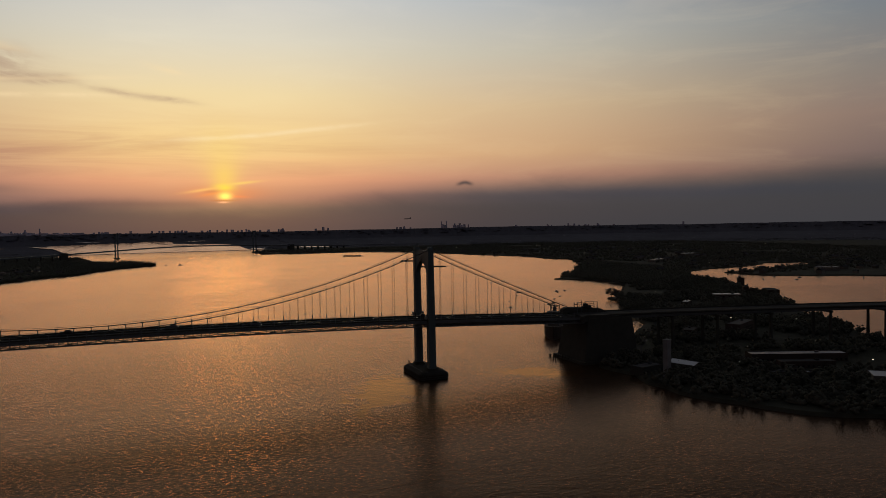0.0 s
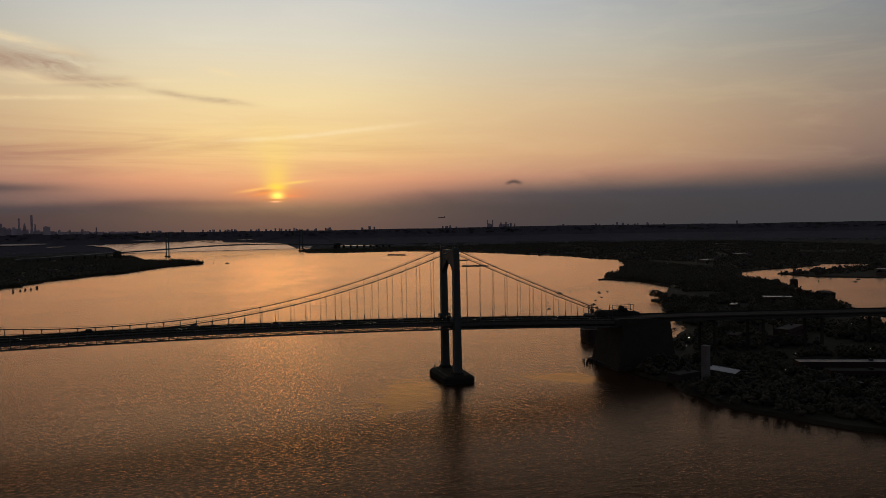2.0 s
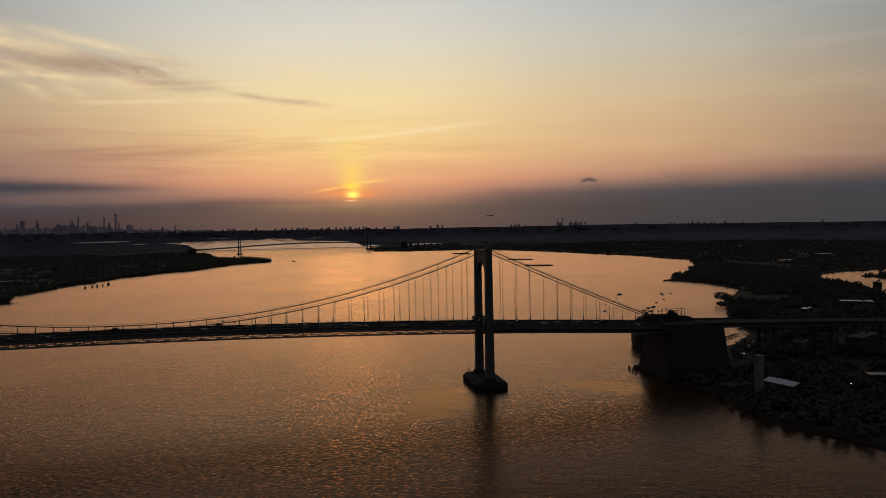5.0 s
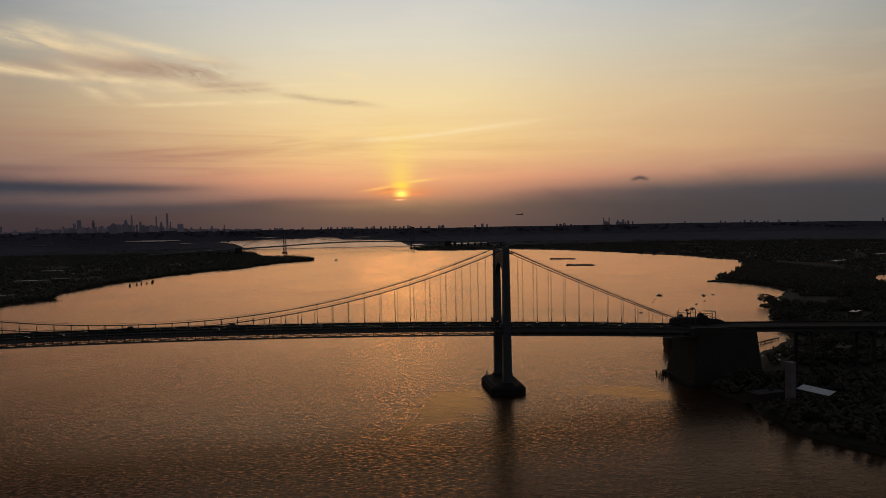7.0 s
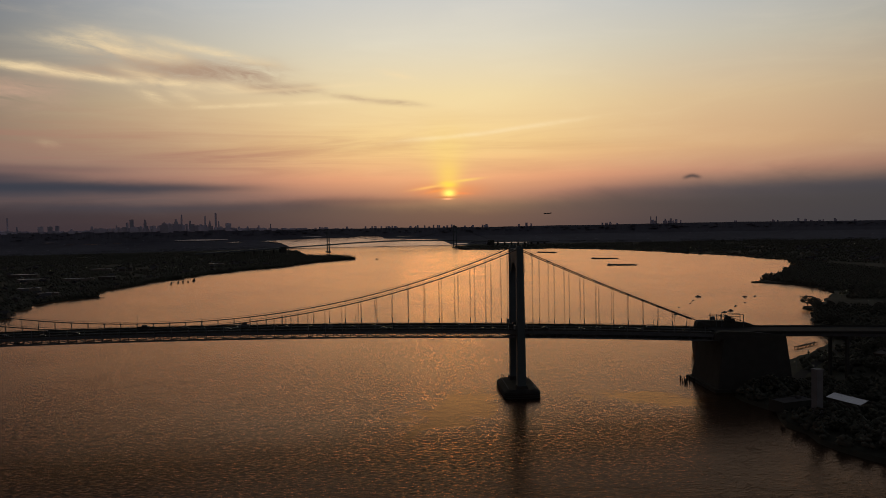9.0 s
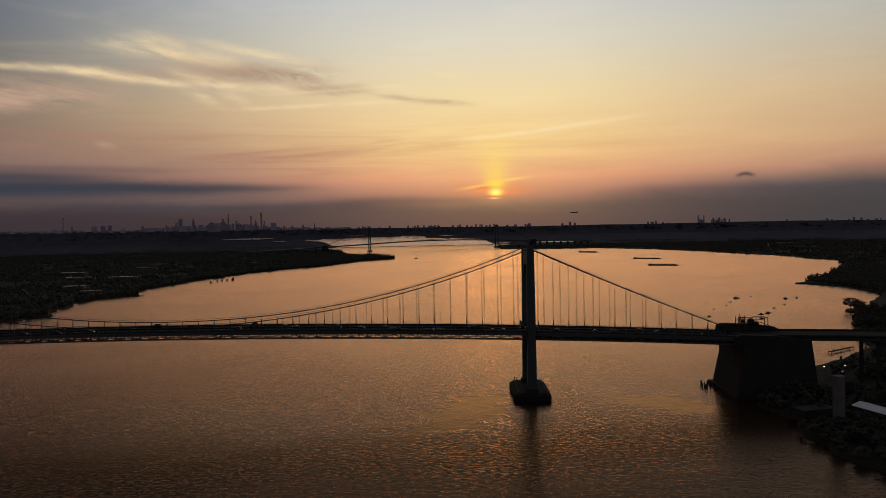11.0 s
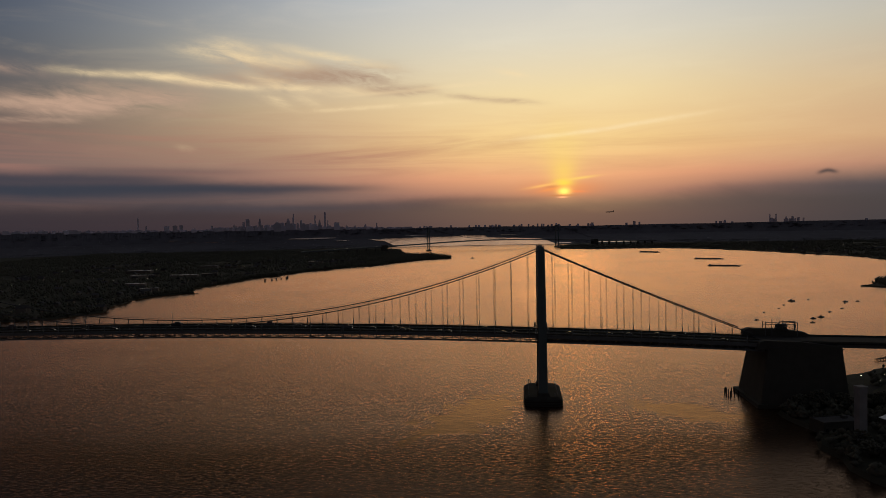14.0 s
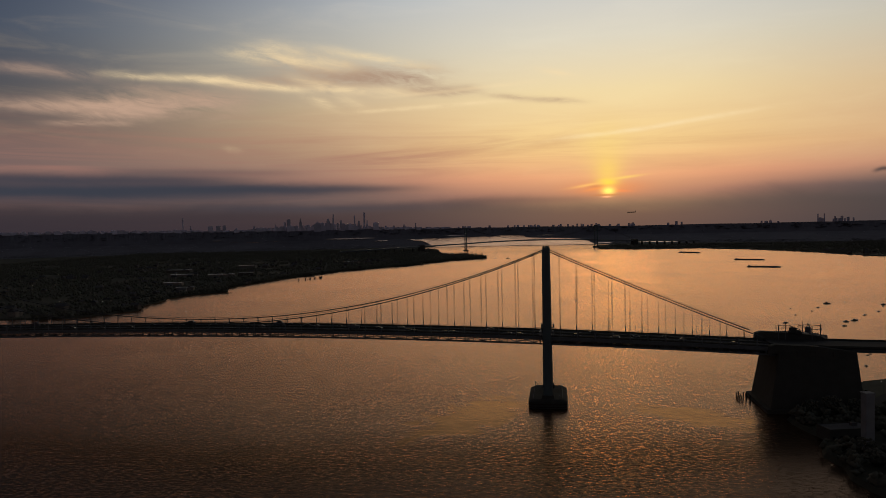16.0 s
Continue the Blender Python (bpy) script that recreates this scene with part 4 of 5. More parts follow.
def house(w, d, h, seed):
    b = thing("house", "small dark gabled house among trees", "house", "houses along the shores", (0, 0, -80))
    bm = bmesh.new()
    box(bm, 0, 0, h / 2, w, d, h)
    part("wall", bm, M_WALL, b)
    bm = bmesh.new()
    r = 0.5
    for y in (-1,):
        pts = [(-w / 2 - r, h - 0.2), (w / 2 + r, h - 0.2), (w / 2 + r, h), (0, h + w * 0.36), (-w / 2 - r, h)]
    front = [bm.verts.new((x, -d / 2 - r, z)) for x, z in pts]
    rear = [bm.verts.new((x, d / 2 + r, z)) for x, z in pts]
    for i in range(5):
        j = (i + 1) % 5
        bm.faces.new((front[i], front[j], rear[j], rear[i]))
    bm.faces.new(front[::-1])
    bm.faces.new(rear)
    roof = part("roof", bm, M_ROOF, b)
    bm = bmesh.new()
    box(bm, w * 0.2, d * 0.2, h + w * 0.36, 0.8, 0.8, 2.0)
    part("chimney", bm, M_BRICK, roof)
    return b


# buildings on the near peninsula
stair = thing("concrete_tower", "plain tall pale concrete tower beside low buildings", "tower", at=(171, -107, 2.2), turn=14)
bm = bmesh.new()
box(bm, 0, 0, 15, 5.0, 4.6, 31, None, 0.2)
part("shaft", bm, M_PALE, stair)
bm = bmesh.new()
box(bm, 0, 0, 30.7, 5.5, 5.1, 0.7, None, 0.1)
part("cap", bm, M_PALE, stair)
CLEAR.append((171, -107, 10))
block_building("waterfront_hall", "low dark hall with a grey flat roof near the water", 168, -84, 14, 26, 13, 6.0, M_ROOF, M_CONCRETE)
white_hall = thing("boat_shed", "pale ridged shed with a white sheet-metal roof", "building", at=(206, -86, 2.3), turn=-72)
bm = bmesh.new()
box(bm, 0, 0, 2.4, 25, 13, 5.4)
part("wall", bm, M_WALL, white_hall)
for s in (1, -1):
    for i in range(8):
        bm = bmesh.new()
        x0 = -12.8 + i * 3.2
        box(bm, x0 + 1.6, s * 3.5, 6.3, 3.1, 7.4, 0.18, None, 0.0, Matrix.Translation((0, 0, 0)) @ Matrix.Rotation(0, 4, "X"))
        for v in bm.verts:
            v.co.z += (3.5 - abs(v.co.y)) * 0.32
        part("roof_sheet", bm, M_WHITE if s < 0 or i % 3 else M_ROOF_PALE, white_hall)
CLEAR.append((206, -86, 17))
block_building("long_hall", "long low building with a pale roof edge", 318, -97, -22.6, 84, 15, 6.5, M_ROOF_PALE, M_BRICK)
block_building("long_hall", "long low brick wing with tar roof", 300, -124, -22.6, 46, 12, 5.5, M_ROOF, M_BRICK)
block_building("workshop", "broad workshop with a bluish pale roof", 318, -200, -40, 46, 24, 6.0, M_ROOF_PALE, M_WALL)
block_building("workshop", "small flat-roofed workshop beside the shore", 250, -143, -15, 13, 8, 4.0, M_ROOF, M_WALL)
block_building("workshop", "small pale-roofed workshop beside the yard", 275, -133, -15, 8, 6, 4.0, M_ROOF_PALE, M_WALL)
block_building("workshop", "small pale-roofed shed beside the yard", 272, -155, -15, 7, 6, 4.0, M_ROOF_PALE, M_WALL)
block_building("dormitory", "three-storey brick block among trees", 400, 60, 30, 52, 16, 10.0, M_ROOF, M_BRICK)
block_building("dormitory", "brick block with dark flat roof", 470, 160, 48, 44, 15, 10.0, M_ROOF, M_BRICK)
block_building("gymnasium", "wide hall with pale roof", 620, 328, -32, 42, 24, 8.0, M_ROOF_PALE, M_BRICK)
block_building("gymnasium", "wide hall with grey roof", 735, 352, 60, 36, 18, 8.0, M_ROOF, M_BRICK)
block_building("pump_house", "squat square brick building on the point", 700, 372, 55, 10, 10, 12.0, M_ROOF, M_BRICK)
block_building("pump_house", "square brick building on the far shore", 812, 505, 55, 14, 12, 14.0, M_ROOF, M_BRICK)
block_building("office", "low block with flat roof by the road", 330, 60, 42, 26, 12, 7.0, M_ROOF, M_BRICK)
block_building("office", "low pale block by the lawn", 520, 300, 40, 30, 10, 5.0, M_ROOF_PALE, M_WALL)

# shore road under the bridge
road_pts = [(214, -6), (232, 18), (262, 52), (300, 92), (345, 138), (420, 240), (500, 360)]
bm = bmesh.new()
prev = None
for i, (x, y) in enumerate(road_pts):
    a, b = road_pts[max(i - 1, 0)], road_pts[min(i + 1, len(road_pts) - 1)]
    d = Vector((b[0] - a[0], b[1] - a[1])).normalized()
    pair = [bm.verts.new((x - d.y * 4 * s, y + d.x * 4 * s, 2.55)) for s in (1, -1)]
    if prev:
        bm.faces.new((prev[0], prev[1], pair[1], pair[0]))
    prev = pair
tagged(part("road_shore", bm, M_ROAD), "narrow asphalt road along the shore", "road", kind="structure")
for x, y in road_pts:
    CLEAR.append((x, y, 14))


def street_lamp(name, label, h, group):
    t = thing(name, label, "lamp", group, (0, 0, -90))
    bm = bmesh.new()
    bar(bm, (0, 0, -0.3), (0, 0, h), 0.11, 6, 0.07)
    bar(bm, (0, 0, h), (1.4, 0, h + 0.25), 0.05)
    part("pole", bm, M_STEEL_DARK, t)
    bm = bmesh.new()
    box(bm, 1.6, 0, h + 0.2, 0.8, 0.45, 0.2)
    head = part("head", bm, M_STEEL_DARK, t)
    bm = bmesh.new()
    box(bm, 1.6, 0, h + 0.02, 0.55, 0.4, 0.26, (0.8, 0.8))
    part("lens", bm, M_LIT, head, "glowing lamp glass")
    return t


lamp = street_lamp("street_lamp", "lit street lamp on a dark pole", 7.5, "street lamps")
for x, y in ((601, 566), (581, 523), (755, 650), (702, 530), (666, 467), (796, 579), (779, 540), (487, 65), (497, 60), (506, 55), (235, 31), (238, 12), (251, 33), (268, 50),
             (283, 67), (620, 570), (640, 520), (560, 430), (430, 110), (380, -60), (300, -60), (345, -150), (240, -110)):
    place_copy(lamp, x, y, 2.4, draw.uniform(0, 360))
deck_lamp = street_lamp("roadway_lamp", "slim unlit roadway lamp pole on the bridge deck", 9.5, "lamps on the bridge")
for o in deck_lamp.children_recursive:
    if o.name.startswith("lens"):
        o.data.materials[0] = M_GLASS
        o["label"] = "unlit lamp glass"
for i in range(13):
    x = -560 + 55 * i
    if abs(x) > 8 and abs(x + SPAN_M) > 8:
        place_copy(deck_lamp, x, 14.7 if i % 2 else -14.7, road_z(x) + 0.3, -90 if i % 2 else 90)

# near trees
kinds = [leafy_tree(9.5, 4.2, 1), leafy_tree(11.5, 5.0, 2), leafy_tree(8.0, 4.6, 3), leafy_tree(13.0, 5.2, 4)]


def free(x, y):
    return all((x - a) ** 2 + (y - b) ** 2 > r * r for a, b, r in CLEAR) and not (138 < x < 212 and -32 < y < 38)


spots = rng.uniform((140, -330), (880, 660), (5200, 2))
spots = spots[inside(spots, BRONX) & inside(spots, NEAR_ZONE)]
count = 0
for x, y in spots:
    lawn = noise.noise((x * 0.011, y * 0.011, 4)) > 0.22 and x > 300
    viaduct_gap = abs(y - np.interp(x, [p[0] for p in VIA], [p[1] for p in VIA])) < 20
    if free(x, y) and not lawn and not viaduct_gap and count < 290:
        place_copy(draw.choice(kinds), x, y, 2.2, draw.uniform(0, 360), draw.uniform(0.65, 1.15))
        count += 1
big = copy_thing(kinds[3], pose(479, 438, 2.2, 0, 0, 40) @ Matrix.Diagonal((1.9, 1.9, 1.25, 1)))
tagged(big, "large round dark tree standing alone at the water's edge")
tagged(copy_thing(kinds[1], pose(483, 427, 2.2, 0, 0, 100) @ Matrix.Diagonal((1.7, 1.7, 1.15, 1))), "large dark tree at the water's edge")
for x, y, s in ((296, 100, 0.45), (291, 97, 0.38)):
    place_copy(kinds[2], x, y, 1.8, draw.uniform(0, 360), s)
for o in kinds:
    o.matrix_basis = pose(draw.uniform(420, 460), draw.uniform(20, 120), 2.2, 0, 0, 30)


def woods(name, outline, box_xy, n, keep, label, low=4.0, high=9.5):
    """A wood of many tree crowns over part of a land mass."""
    p = rng.uniform(box_xy[0], box_xy[1], (n, 2))
    p = p[inside(p, outline)]
    p = p[np.array([keep(x, y) for x, y in p], bool)]
    h = rng.uniform(low, high, len(p))
    cs, rs = [], []
    for k in range(4):
        off = rng.normal(0, 1.5, (len(p), 2))
        z = 2.2 + h * (0.35 + 0.17 * k)
        r = rng.uniform(1.7, 3.4, len(p)) * (1.15 - 0.17 * k)
        cs.append(np.column_stack((p + off, z)))
        rs.append(np.column_stack((r, r, r * 0.85)))
    return canopy(name, np.concatenate(cs), np.concatenate(rs), M_LEAF, rng, label)


def patchy(x, y):
    return noise.noise((x * 0.006, y * 0.006, 1)) + 0.5 * noise.noise((x * 0.02, y * 0.02, 2)) > -0.28


woods("woods_peninsula", BRONX, ((140, -330), (880, 660)), 17000,
      lambda x, y: free(x, y) and noise.noise((x * 0.011, y * 0.011, 4)) < 0.36 and abs(y - np.interp(x, [p[0] for p in VIA], [p[1] for p in VIA])) > 19, "low dark scrub and small trees between the buildings", 3.0, 10.5)
woods("woods_west", WEST, ((-2300, 350), (-240, 3300)), 26000, patchy, "dark continuous tree canopy over the shore suburb")
band = [p for p in WEST if -760 < p[0] < -240 and 400 < p[1] < 2300]
edge = np.array([(x - abs(draw.gauss(8, 7)), y + draw.uniform(-8, 8)) for x, y in band for _ in range(7)])
edge = edge[inside(edge, WEST)]
h = rng.uniform(5, 11, len(edge))
canopy("shore_trees", np.concatenate([np.column_stack((edge + rng.normal(0, 1.3, edge.shape), 2 + h * k)) for k in (0.3, 0.5, 0.75)]),
       np.concatenate([np.column_stack([rng.uniform(1.8, 3.6, len(edge))] * 3) for _ in range(3)]), M_LEAF, rng, "ragged line of dark trees along the shore")
woods("woods_tip", WEST, ((-520, 1850), (-240, 2340)), 2600, lambda x, y: True, "dense dark trees on the tip of the headland", 9, 20)
woods("woods_north", BRONX, ((200, 560), (2600, 3400)), 30000, lambda x, y: patchy(x, y) and not (x < 900 and y < 660) and not (x > 1020 and y < 720), "dark tree canopy over the northern shore")
woods("woods_point", BRONX, ((650, 640), (1000, 1500)), 3600, lambda x, y: True, "dense dark wood on the point", 6, 13)

# houses
homes = [house(8.5, 11, 5.6, 1), house(10, 13, 6.2, 2), house(7.5, 9, 5.0, 3)]


def settle(outline, lo, hi, n):
    p = rng.uniform(lo, hi, (n, 2))
    p = p[inside(p, outline)]
    for x, y in p:
        place_copy(draw.choice(homes), x, y, 2.2, draw.choice((0, 90, 20, 110)) + draw.uniform(-6, 6), draw.uniform(0.9, 1.3))


settle(WEST, (-1500, 450), (-400, 2100), 230)
settle(BRONX, (900, 700), (1800, 2400), 170)
settle(BRONX, (1050, 350), (1700, 900), 60)
for i, o in enumerate(homes):
    o.matrix_basis = pose(-900 - 30 * i, 900 + 40 * i, 2.2, 0, 0, 20 * i)
for x, y, t, w, d in ((-1120, 1510, 8, 70, 30), (-1000, 1300, 10, 60, 26), (-880, 1290, 12, 70, 22), (-830, 1335, 14, 40, 16), (-760, 880, 20, 36, 18), (-860, 1010, 12, 44, 20),
                      (-1000, 1720, 6, 60, 24), (-700, 1900, 5, 50, 18), (1250, 700, -30, 50, 22), (1400, 640, -30, 44, 20), (1180, 1250, 15, 60, 25), (1500, 1500, 10, 70, 30)):
    block_building("warehouse", "low warehouse with a pale flat roof among trees", x, y, t, w, d, 8.5, M_ROOF_PALE, M_WALL, 0.5, False)

# scattered lit windows and yard lights far off
bm_points = [(x, y) for x, y in rng.uniform((-1500, 480), (-500, 2000), (150, 2)) if inside(np.array([(x, y)]), WEST)[0]][:60]
bm_points += [(x, y) for x, y in rng.uniform((900, 900), (2400, 2800), (120, 2)) if inside(np.array([(x, y)]), BRONX)[0]][:60]
yard = street_lamp("yard_light", "small lit yard light on a pole far off", 9.0, "yard lights")
for x, y in bm_points:
    place_copy(yard, x, y, 2.2, draw.uniform(0, 360), draw.uniform(0.7, 1.2))
yard.matrix_basis = pose(-950, 1150, 2.2)
lamp.matrix_basis = pose(420, 130, 2.4)
deck_lamp.matrix_basis = pose(60, -14.7, road_z(60) + 0.3, 0, 0, 90)

# ---------- the skyline ----------
def skyscraper(a, el_top, w, seed):
    d = random.Random(seed)
    r = 4834 + d.uniform(-5, 6)
    x, y = C0.x + r * math.sin(radians(a)), C0.y + r * math.cos(radians(a))
    top = EYE_Z + math.tan(radians(el_top)) * r
    bm = bmesh.new()
    z0 = 70
    kind = d.random()
    h = top - z0
    if kind < 0.45 or h < 60:
        box(bm, 0, 0, z0 + h / 2, w, w * d.uniform(0.7, 1.2), h)
        if h > 60:
            box(bm, d.uniform(-0.2, 0.2) * w, 0, top + 1.5, w * 0.35, w * 0.4, 3)
    elif kind < 0.8:
        k = d.uniform(0.7, 0.88)
        box(bm, 0, 0, z0 + h * k / 2, w, w, h * k)
        box(bm, d.uniform(-0.12, 0.12) * w, 0, z0 + h * (k + 0.5 * (1 - k)), w * 0.62, w * 0.62, h * (1 - k))
    else:
        box(bm, 0, 0, z0 + h * 0.4, w, w, h * 0.8)
        box(bm, 0, 0, z0 + h * 0.86, w * 0.6, w * 0.6, h * 0.12)
        box(bm, 0, 0, z0 + h * 0.96, w * 0.3, w * 0.3, h * 0.1, (0.2, 0.2))
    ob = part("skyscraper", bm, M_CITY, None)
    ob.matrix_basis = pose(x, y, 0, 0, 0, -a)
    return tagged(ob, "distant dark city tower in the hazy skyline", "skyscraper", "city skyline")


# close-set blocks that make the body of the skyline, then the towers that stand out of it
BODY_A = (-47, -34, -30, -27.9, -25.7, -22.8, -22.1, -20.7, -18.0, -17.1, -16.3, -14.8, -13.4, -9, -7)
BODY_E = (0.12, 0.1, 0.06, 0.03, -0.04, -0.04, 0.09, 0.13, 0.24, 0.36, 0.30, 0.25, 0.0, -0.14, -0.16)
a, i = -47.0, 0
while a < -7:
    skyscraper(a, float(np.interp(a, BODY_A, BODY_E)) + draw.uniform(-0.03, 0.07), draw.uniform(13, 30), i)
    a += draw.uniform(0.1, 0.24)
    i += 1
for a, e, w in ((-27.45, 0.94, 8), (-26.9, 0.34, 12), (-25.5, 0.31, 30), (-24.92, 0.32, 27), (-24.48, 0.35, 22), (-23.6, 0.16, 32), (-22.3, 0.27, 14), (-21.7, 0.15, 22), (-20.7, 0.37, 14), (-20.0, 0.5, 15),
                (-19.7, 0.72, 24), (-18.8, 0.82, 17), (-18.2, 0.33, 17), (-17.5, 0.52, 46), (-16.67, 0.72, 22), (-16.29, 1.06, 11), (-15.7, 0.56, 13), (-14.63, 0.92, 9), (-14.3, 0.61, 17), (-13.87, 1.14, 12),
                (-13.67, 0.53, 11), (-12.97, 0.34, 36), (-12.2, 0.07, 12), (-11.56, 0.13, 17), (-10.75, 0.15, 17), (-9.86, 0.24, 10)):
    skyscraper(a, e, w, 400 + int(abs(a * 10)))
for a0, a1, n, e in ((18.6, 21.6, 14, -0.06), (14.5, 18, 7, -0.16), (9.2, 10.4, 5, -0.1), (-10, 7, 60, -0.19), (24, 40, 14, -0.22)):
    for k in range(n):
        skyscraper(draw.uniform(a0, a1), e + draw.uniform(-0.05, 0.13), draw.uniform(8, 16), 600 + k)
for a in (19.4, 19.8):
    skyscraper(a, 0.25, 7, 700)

# ---------- boats, barges, posts ----------
def motor_boat(length, mast):
    t = thing("boat", "small moored boat lying dark on the water", "boat", "moored boats", (0, 0, -70))
    bm = bmesh.new()
    sections = [(-0.5, 0.14, 0.9), (-0.25, 0.17, 0.95), (0.1, 0.16, 1.05), (0.35, 0.1, 1.2), (0.5, 0.01, 1.4)]
    prev = None
    for k, half, top in sections:
        ring = [bm.verts.new((k * length, s * half * length * q, z)) for s, q, z in ((-1, 1, top), (-1, 0.7, 0.0), (0, 0, -0.5), (1, 0.7, 0.0), (1, 1, top))]
        if prev:
            for i in range(4):
                bm.faces.new((prev[i], prev[i + 1], ring[i + 1], ring[i]))
            bm.faces.new((prev[4], prev[0], ring[0], ring[4]))
        else:
            bm.faces.new(ring)
        prev = ring
    bm.faces.new(prev[::-1])
    part("hull", bm, M_HULL, t)
    bm = bmesh.new()
    box(bm, -0.05 * length, 0, 1.7, length * 0.35, length * 0.2, 1.3, (0.75, 0.85), 0.1)
    part("cabin", bm, M_HULL, t)
    if mast:
        bm = bmesh.new()
        bar(bm, (0.05 * length, 0, 1), (0.05 * length, 0, mast), 0.09, 5, 0.05)
        bar(bm, (0.05 * length, 0, 2.6), (-0.35 * length, 0, 2.7), 0.12)
        part("mast", bm, M_HULL, t)
    return t


def barge(length, width, load, x, y, turn):
    t = thing("barge", "long flat dark cargo barge at anchor", "barge", "barges", (x, y, 0), turn)
    bm = bmesh.new()
    outline = [(-0.5, 0.3), (-0.46, -0.8), (0.46, -0.8), (0.5, 0.3), (0.5, 2.0), (-0.5, 2.0)]
    sides = [[bm.verts.new((k * length, s * width / 2, z)) for k, z in outline] for s in (-1, 1)]
    for i in range(6):
        j = (i + 1) % 6
        bm.faces.new((sides[0][i], sides[0][j], sides[1][j], sides[1][i]))
    bm.faces.new(sides[0][::-1])
    bm.faces.new(sides[1])
    part("hull", bm, M_RUST, t)
    bm = bmesh.new()
    box(bm, 0, 0, 2.0 + load / 2, length * 0.86, width * 0.8, load, (0.95, 0.8))
    part("hopper", bm, M_RUST, t)
    bm = bmesh.new()
    box(bm, -length * 0.44, 0, 3.4, length * 0.06, width * 0.5, 2.8, None, 0.1)
    part("deckhouse", bm, M_HULL, t)


barge(88, 14, 1.4, 595, 1857, -28)
barge(82, 14, 1.2, 541, 1493, -25)
barge(90, 15, 2.4, 514, 2434, -44)
boat_a, boat_b, boat_c = motor_boat(8.5, 0), motor_boat(10, 11), motor_boat(7, 0)
spots_b = [(280, 410, 7.5), (314, 486, 5), (348, 529, 4), (369, 569, 5), (398, 619, 14), (352, 420, 9), (337, 384, 7), (398, 485, 7), (429, 521, 5), (469, 604, 9), (287, 192, 4), (266, 140, 4), (292, 198, 4),
           (461, 586, 6), (488, 607, 7), (430, 640, 4), (330, 560, 4)]
for i, (x, y, ln) in enumerate(spots_b):
    place_copy((boat_a, boat_c, boat_a)[i % 3], x, y, 0.0, draw.uniform(-25, 15), ln / 10.5)
place_copy(boat_b, -178, 2177, 0, 10, 1.6)
for x, y in ((1030, 640), (1010, 560), (980, 690), (1060, 600), (1150, 520)):
    place_copy(boat_b, x, y, 0, draw.uniform(0, 180), 0.9)
boat_a.matrix_basis, boat_b.matrix_basis, boat_c.matrix_basis = pose(366, 432, 0, 0, 0, 12), pose(960, 600, 0, 0, 0, 40), pose(-227, 2203, 0, 0, 0, 30)


def pile(x, y, h, lean=0.0):
    bm = bmesh.new()
    bar(bm, (0, 0, -3), (lean, 0, h), 0.42, 7, 0.36)
    ob = part("mooring_pile", bm, M_TIMBER, None)
    ob.location = (x, y, 0)
    return tagged(ob, "dark wet timber pile standing in the river", "pile", "timber piles")


for i in range(14):
    pile(132 + draw.uniform(0, 9), 12 + draw.uniform(0, 18) - i * 1.1, draw.uniform(2.2, 5.2), draw.uniform(-0.3, 0.3))


def dolphin(x, y, h):
    """A cluster of leaning timber piles lashed together."""
    t = thing("mooring_dolphin", "dark cluster of timber piles lashed together in the river", "dolphin", "mooring dolphins", (x, y, 0), draw.uniform(0, 90))
    for k in range(6):
        c, q = math.cos(k * math.pi / 3), math.sin(k * math.pi / 3)
        bm = bmesh.new()
        bar(bm, (c * 2.0, q * 2.0, -3), (c * 1.1, q * 1.1, h * draw.uniform(0.85, 1.05)), 0.6, 7, 0.5)
        part("pile", bm, M_TIMBER, t)
    bm = bmesh.new()
    prism(bm, rounded(-1.9, 1.9, -1.9, 1.9, 1.4), h * 0.72, h * 0.8)
    part("lashing", bm, M_STEEL_DARK, t)


for x, y, h in ((-616, 1158, 6.0), (-610, 1190, 4.5), (-604, 1206, 5.0), (-596, 1220, 4.0), (-589, 1238, 5.5), (-592, 1258, 6.5)):
    dolphin(x, y, h)
for cx, cy, turn, ln in ((-668, 859, -17, 50), (-497, 1631, 14, 45), (311, 150, 34, 40), (618, 846, -10, 34)):
    t = thing("jetty", "low dark timber jetty on piles", "jetty", "jetties", (cx, cy, 0), turn)
    bm = bmesh.new()
    box(bm, 0, 0, 1.6, ln, 3.0, 0.4)
    part("deck", bm, M_TIMBER, t)
    for i in range(int(ln // 8) + 1):
        for s in (1, -1):
            bm = bmesh.new()
            bar(bm, (-ln / 2 + i * 8 + 0.6, s * 1.3, -2), (-ln / 2 + i * 8 + 0.6, s * 1.3, 2.6), 0.25, 6)
            part("post", bm, M_TIMBER, t)

# training ship moored behind the anchorage
SHIP_TURN = 59.9
ship = thing("ship", "large dark ship with kingposts and mast moored behind the anchorage", "ship", at=(186, 108, 0), turn=SHIP_TURN)


def hull_ring(k, half, top):
    """A cross-section of the hull, k metres from the stem."""
    return [(k, -half, top), (k, -half, 3.0), (k, -half * 0.82, -1.0), (k, half * 0.82, -1.0), (k, half, 3.0), (k, half, top)]


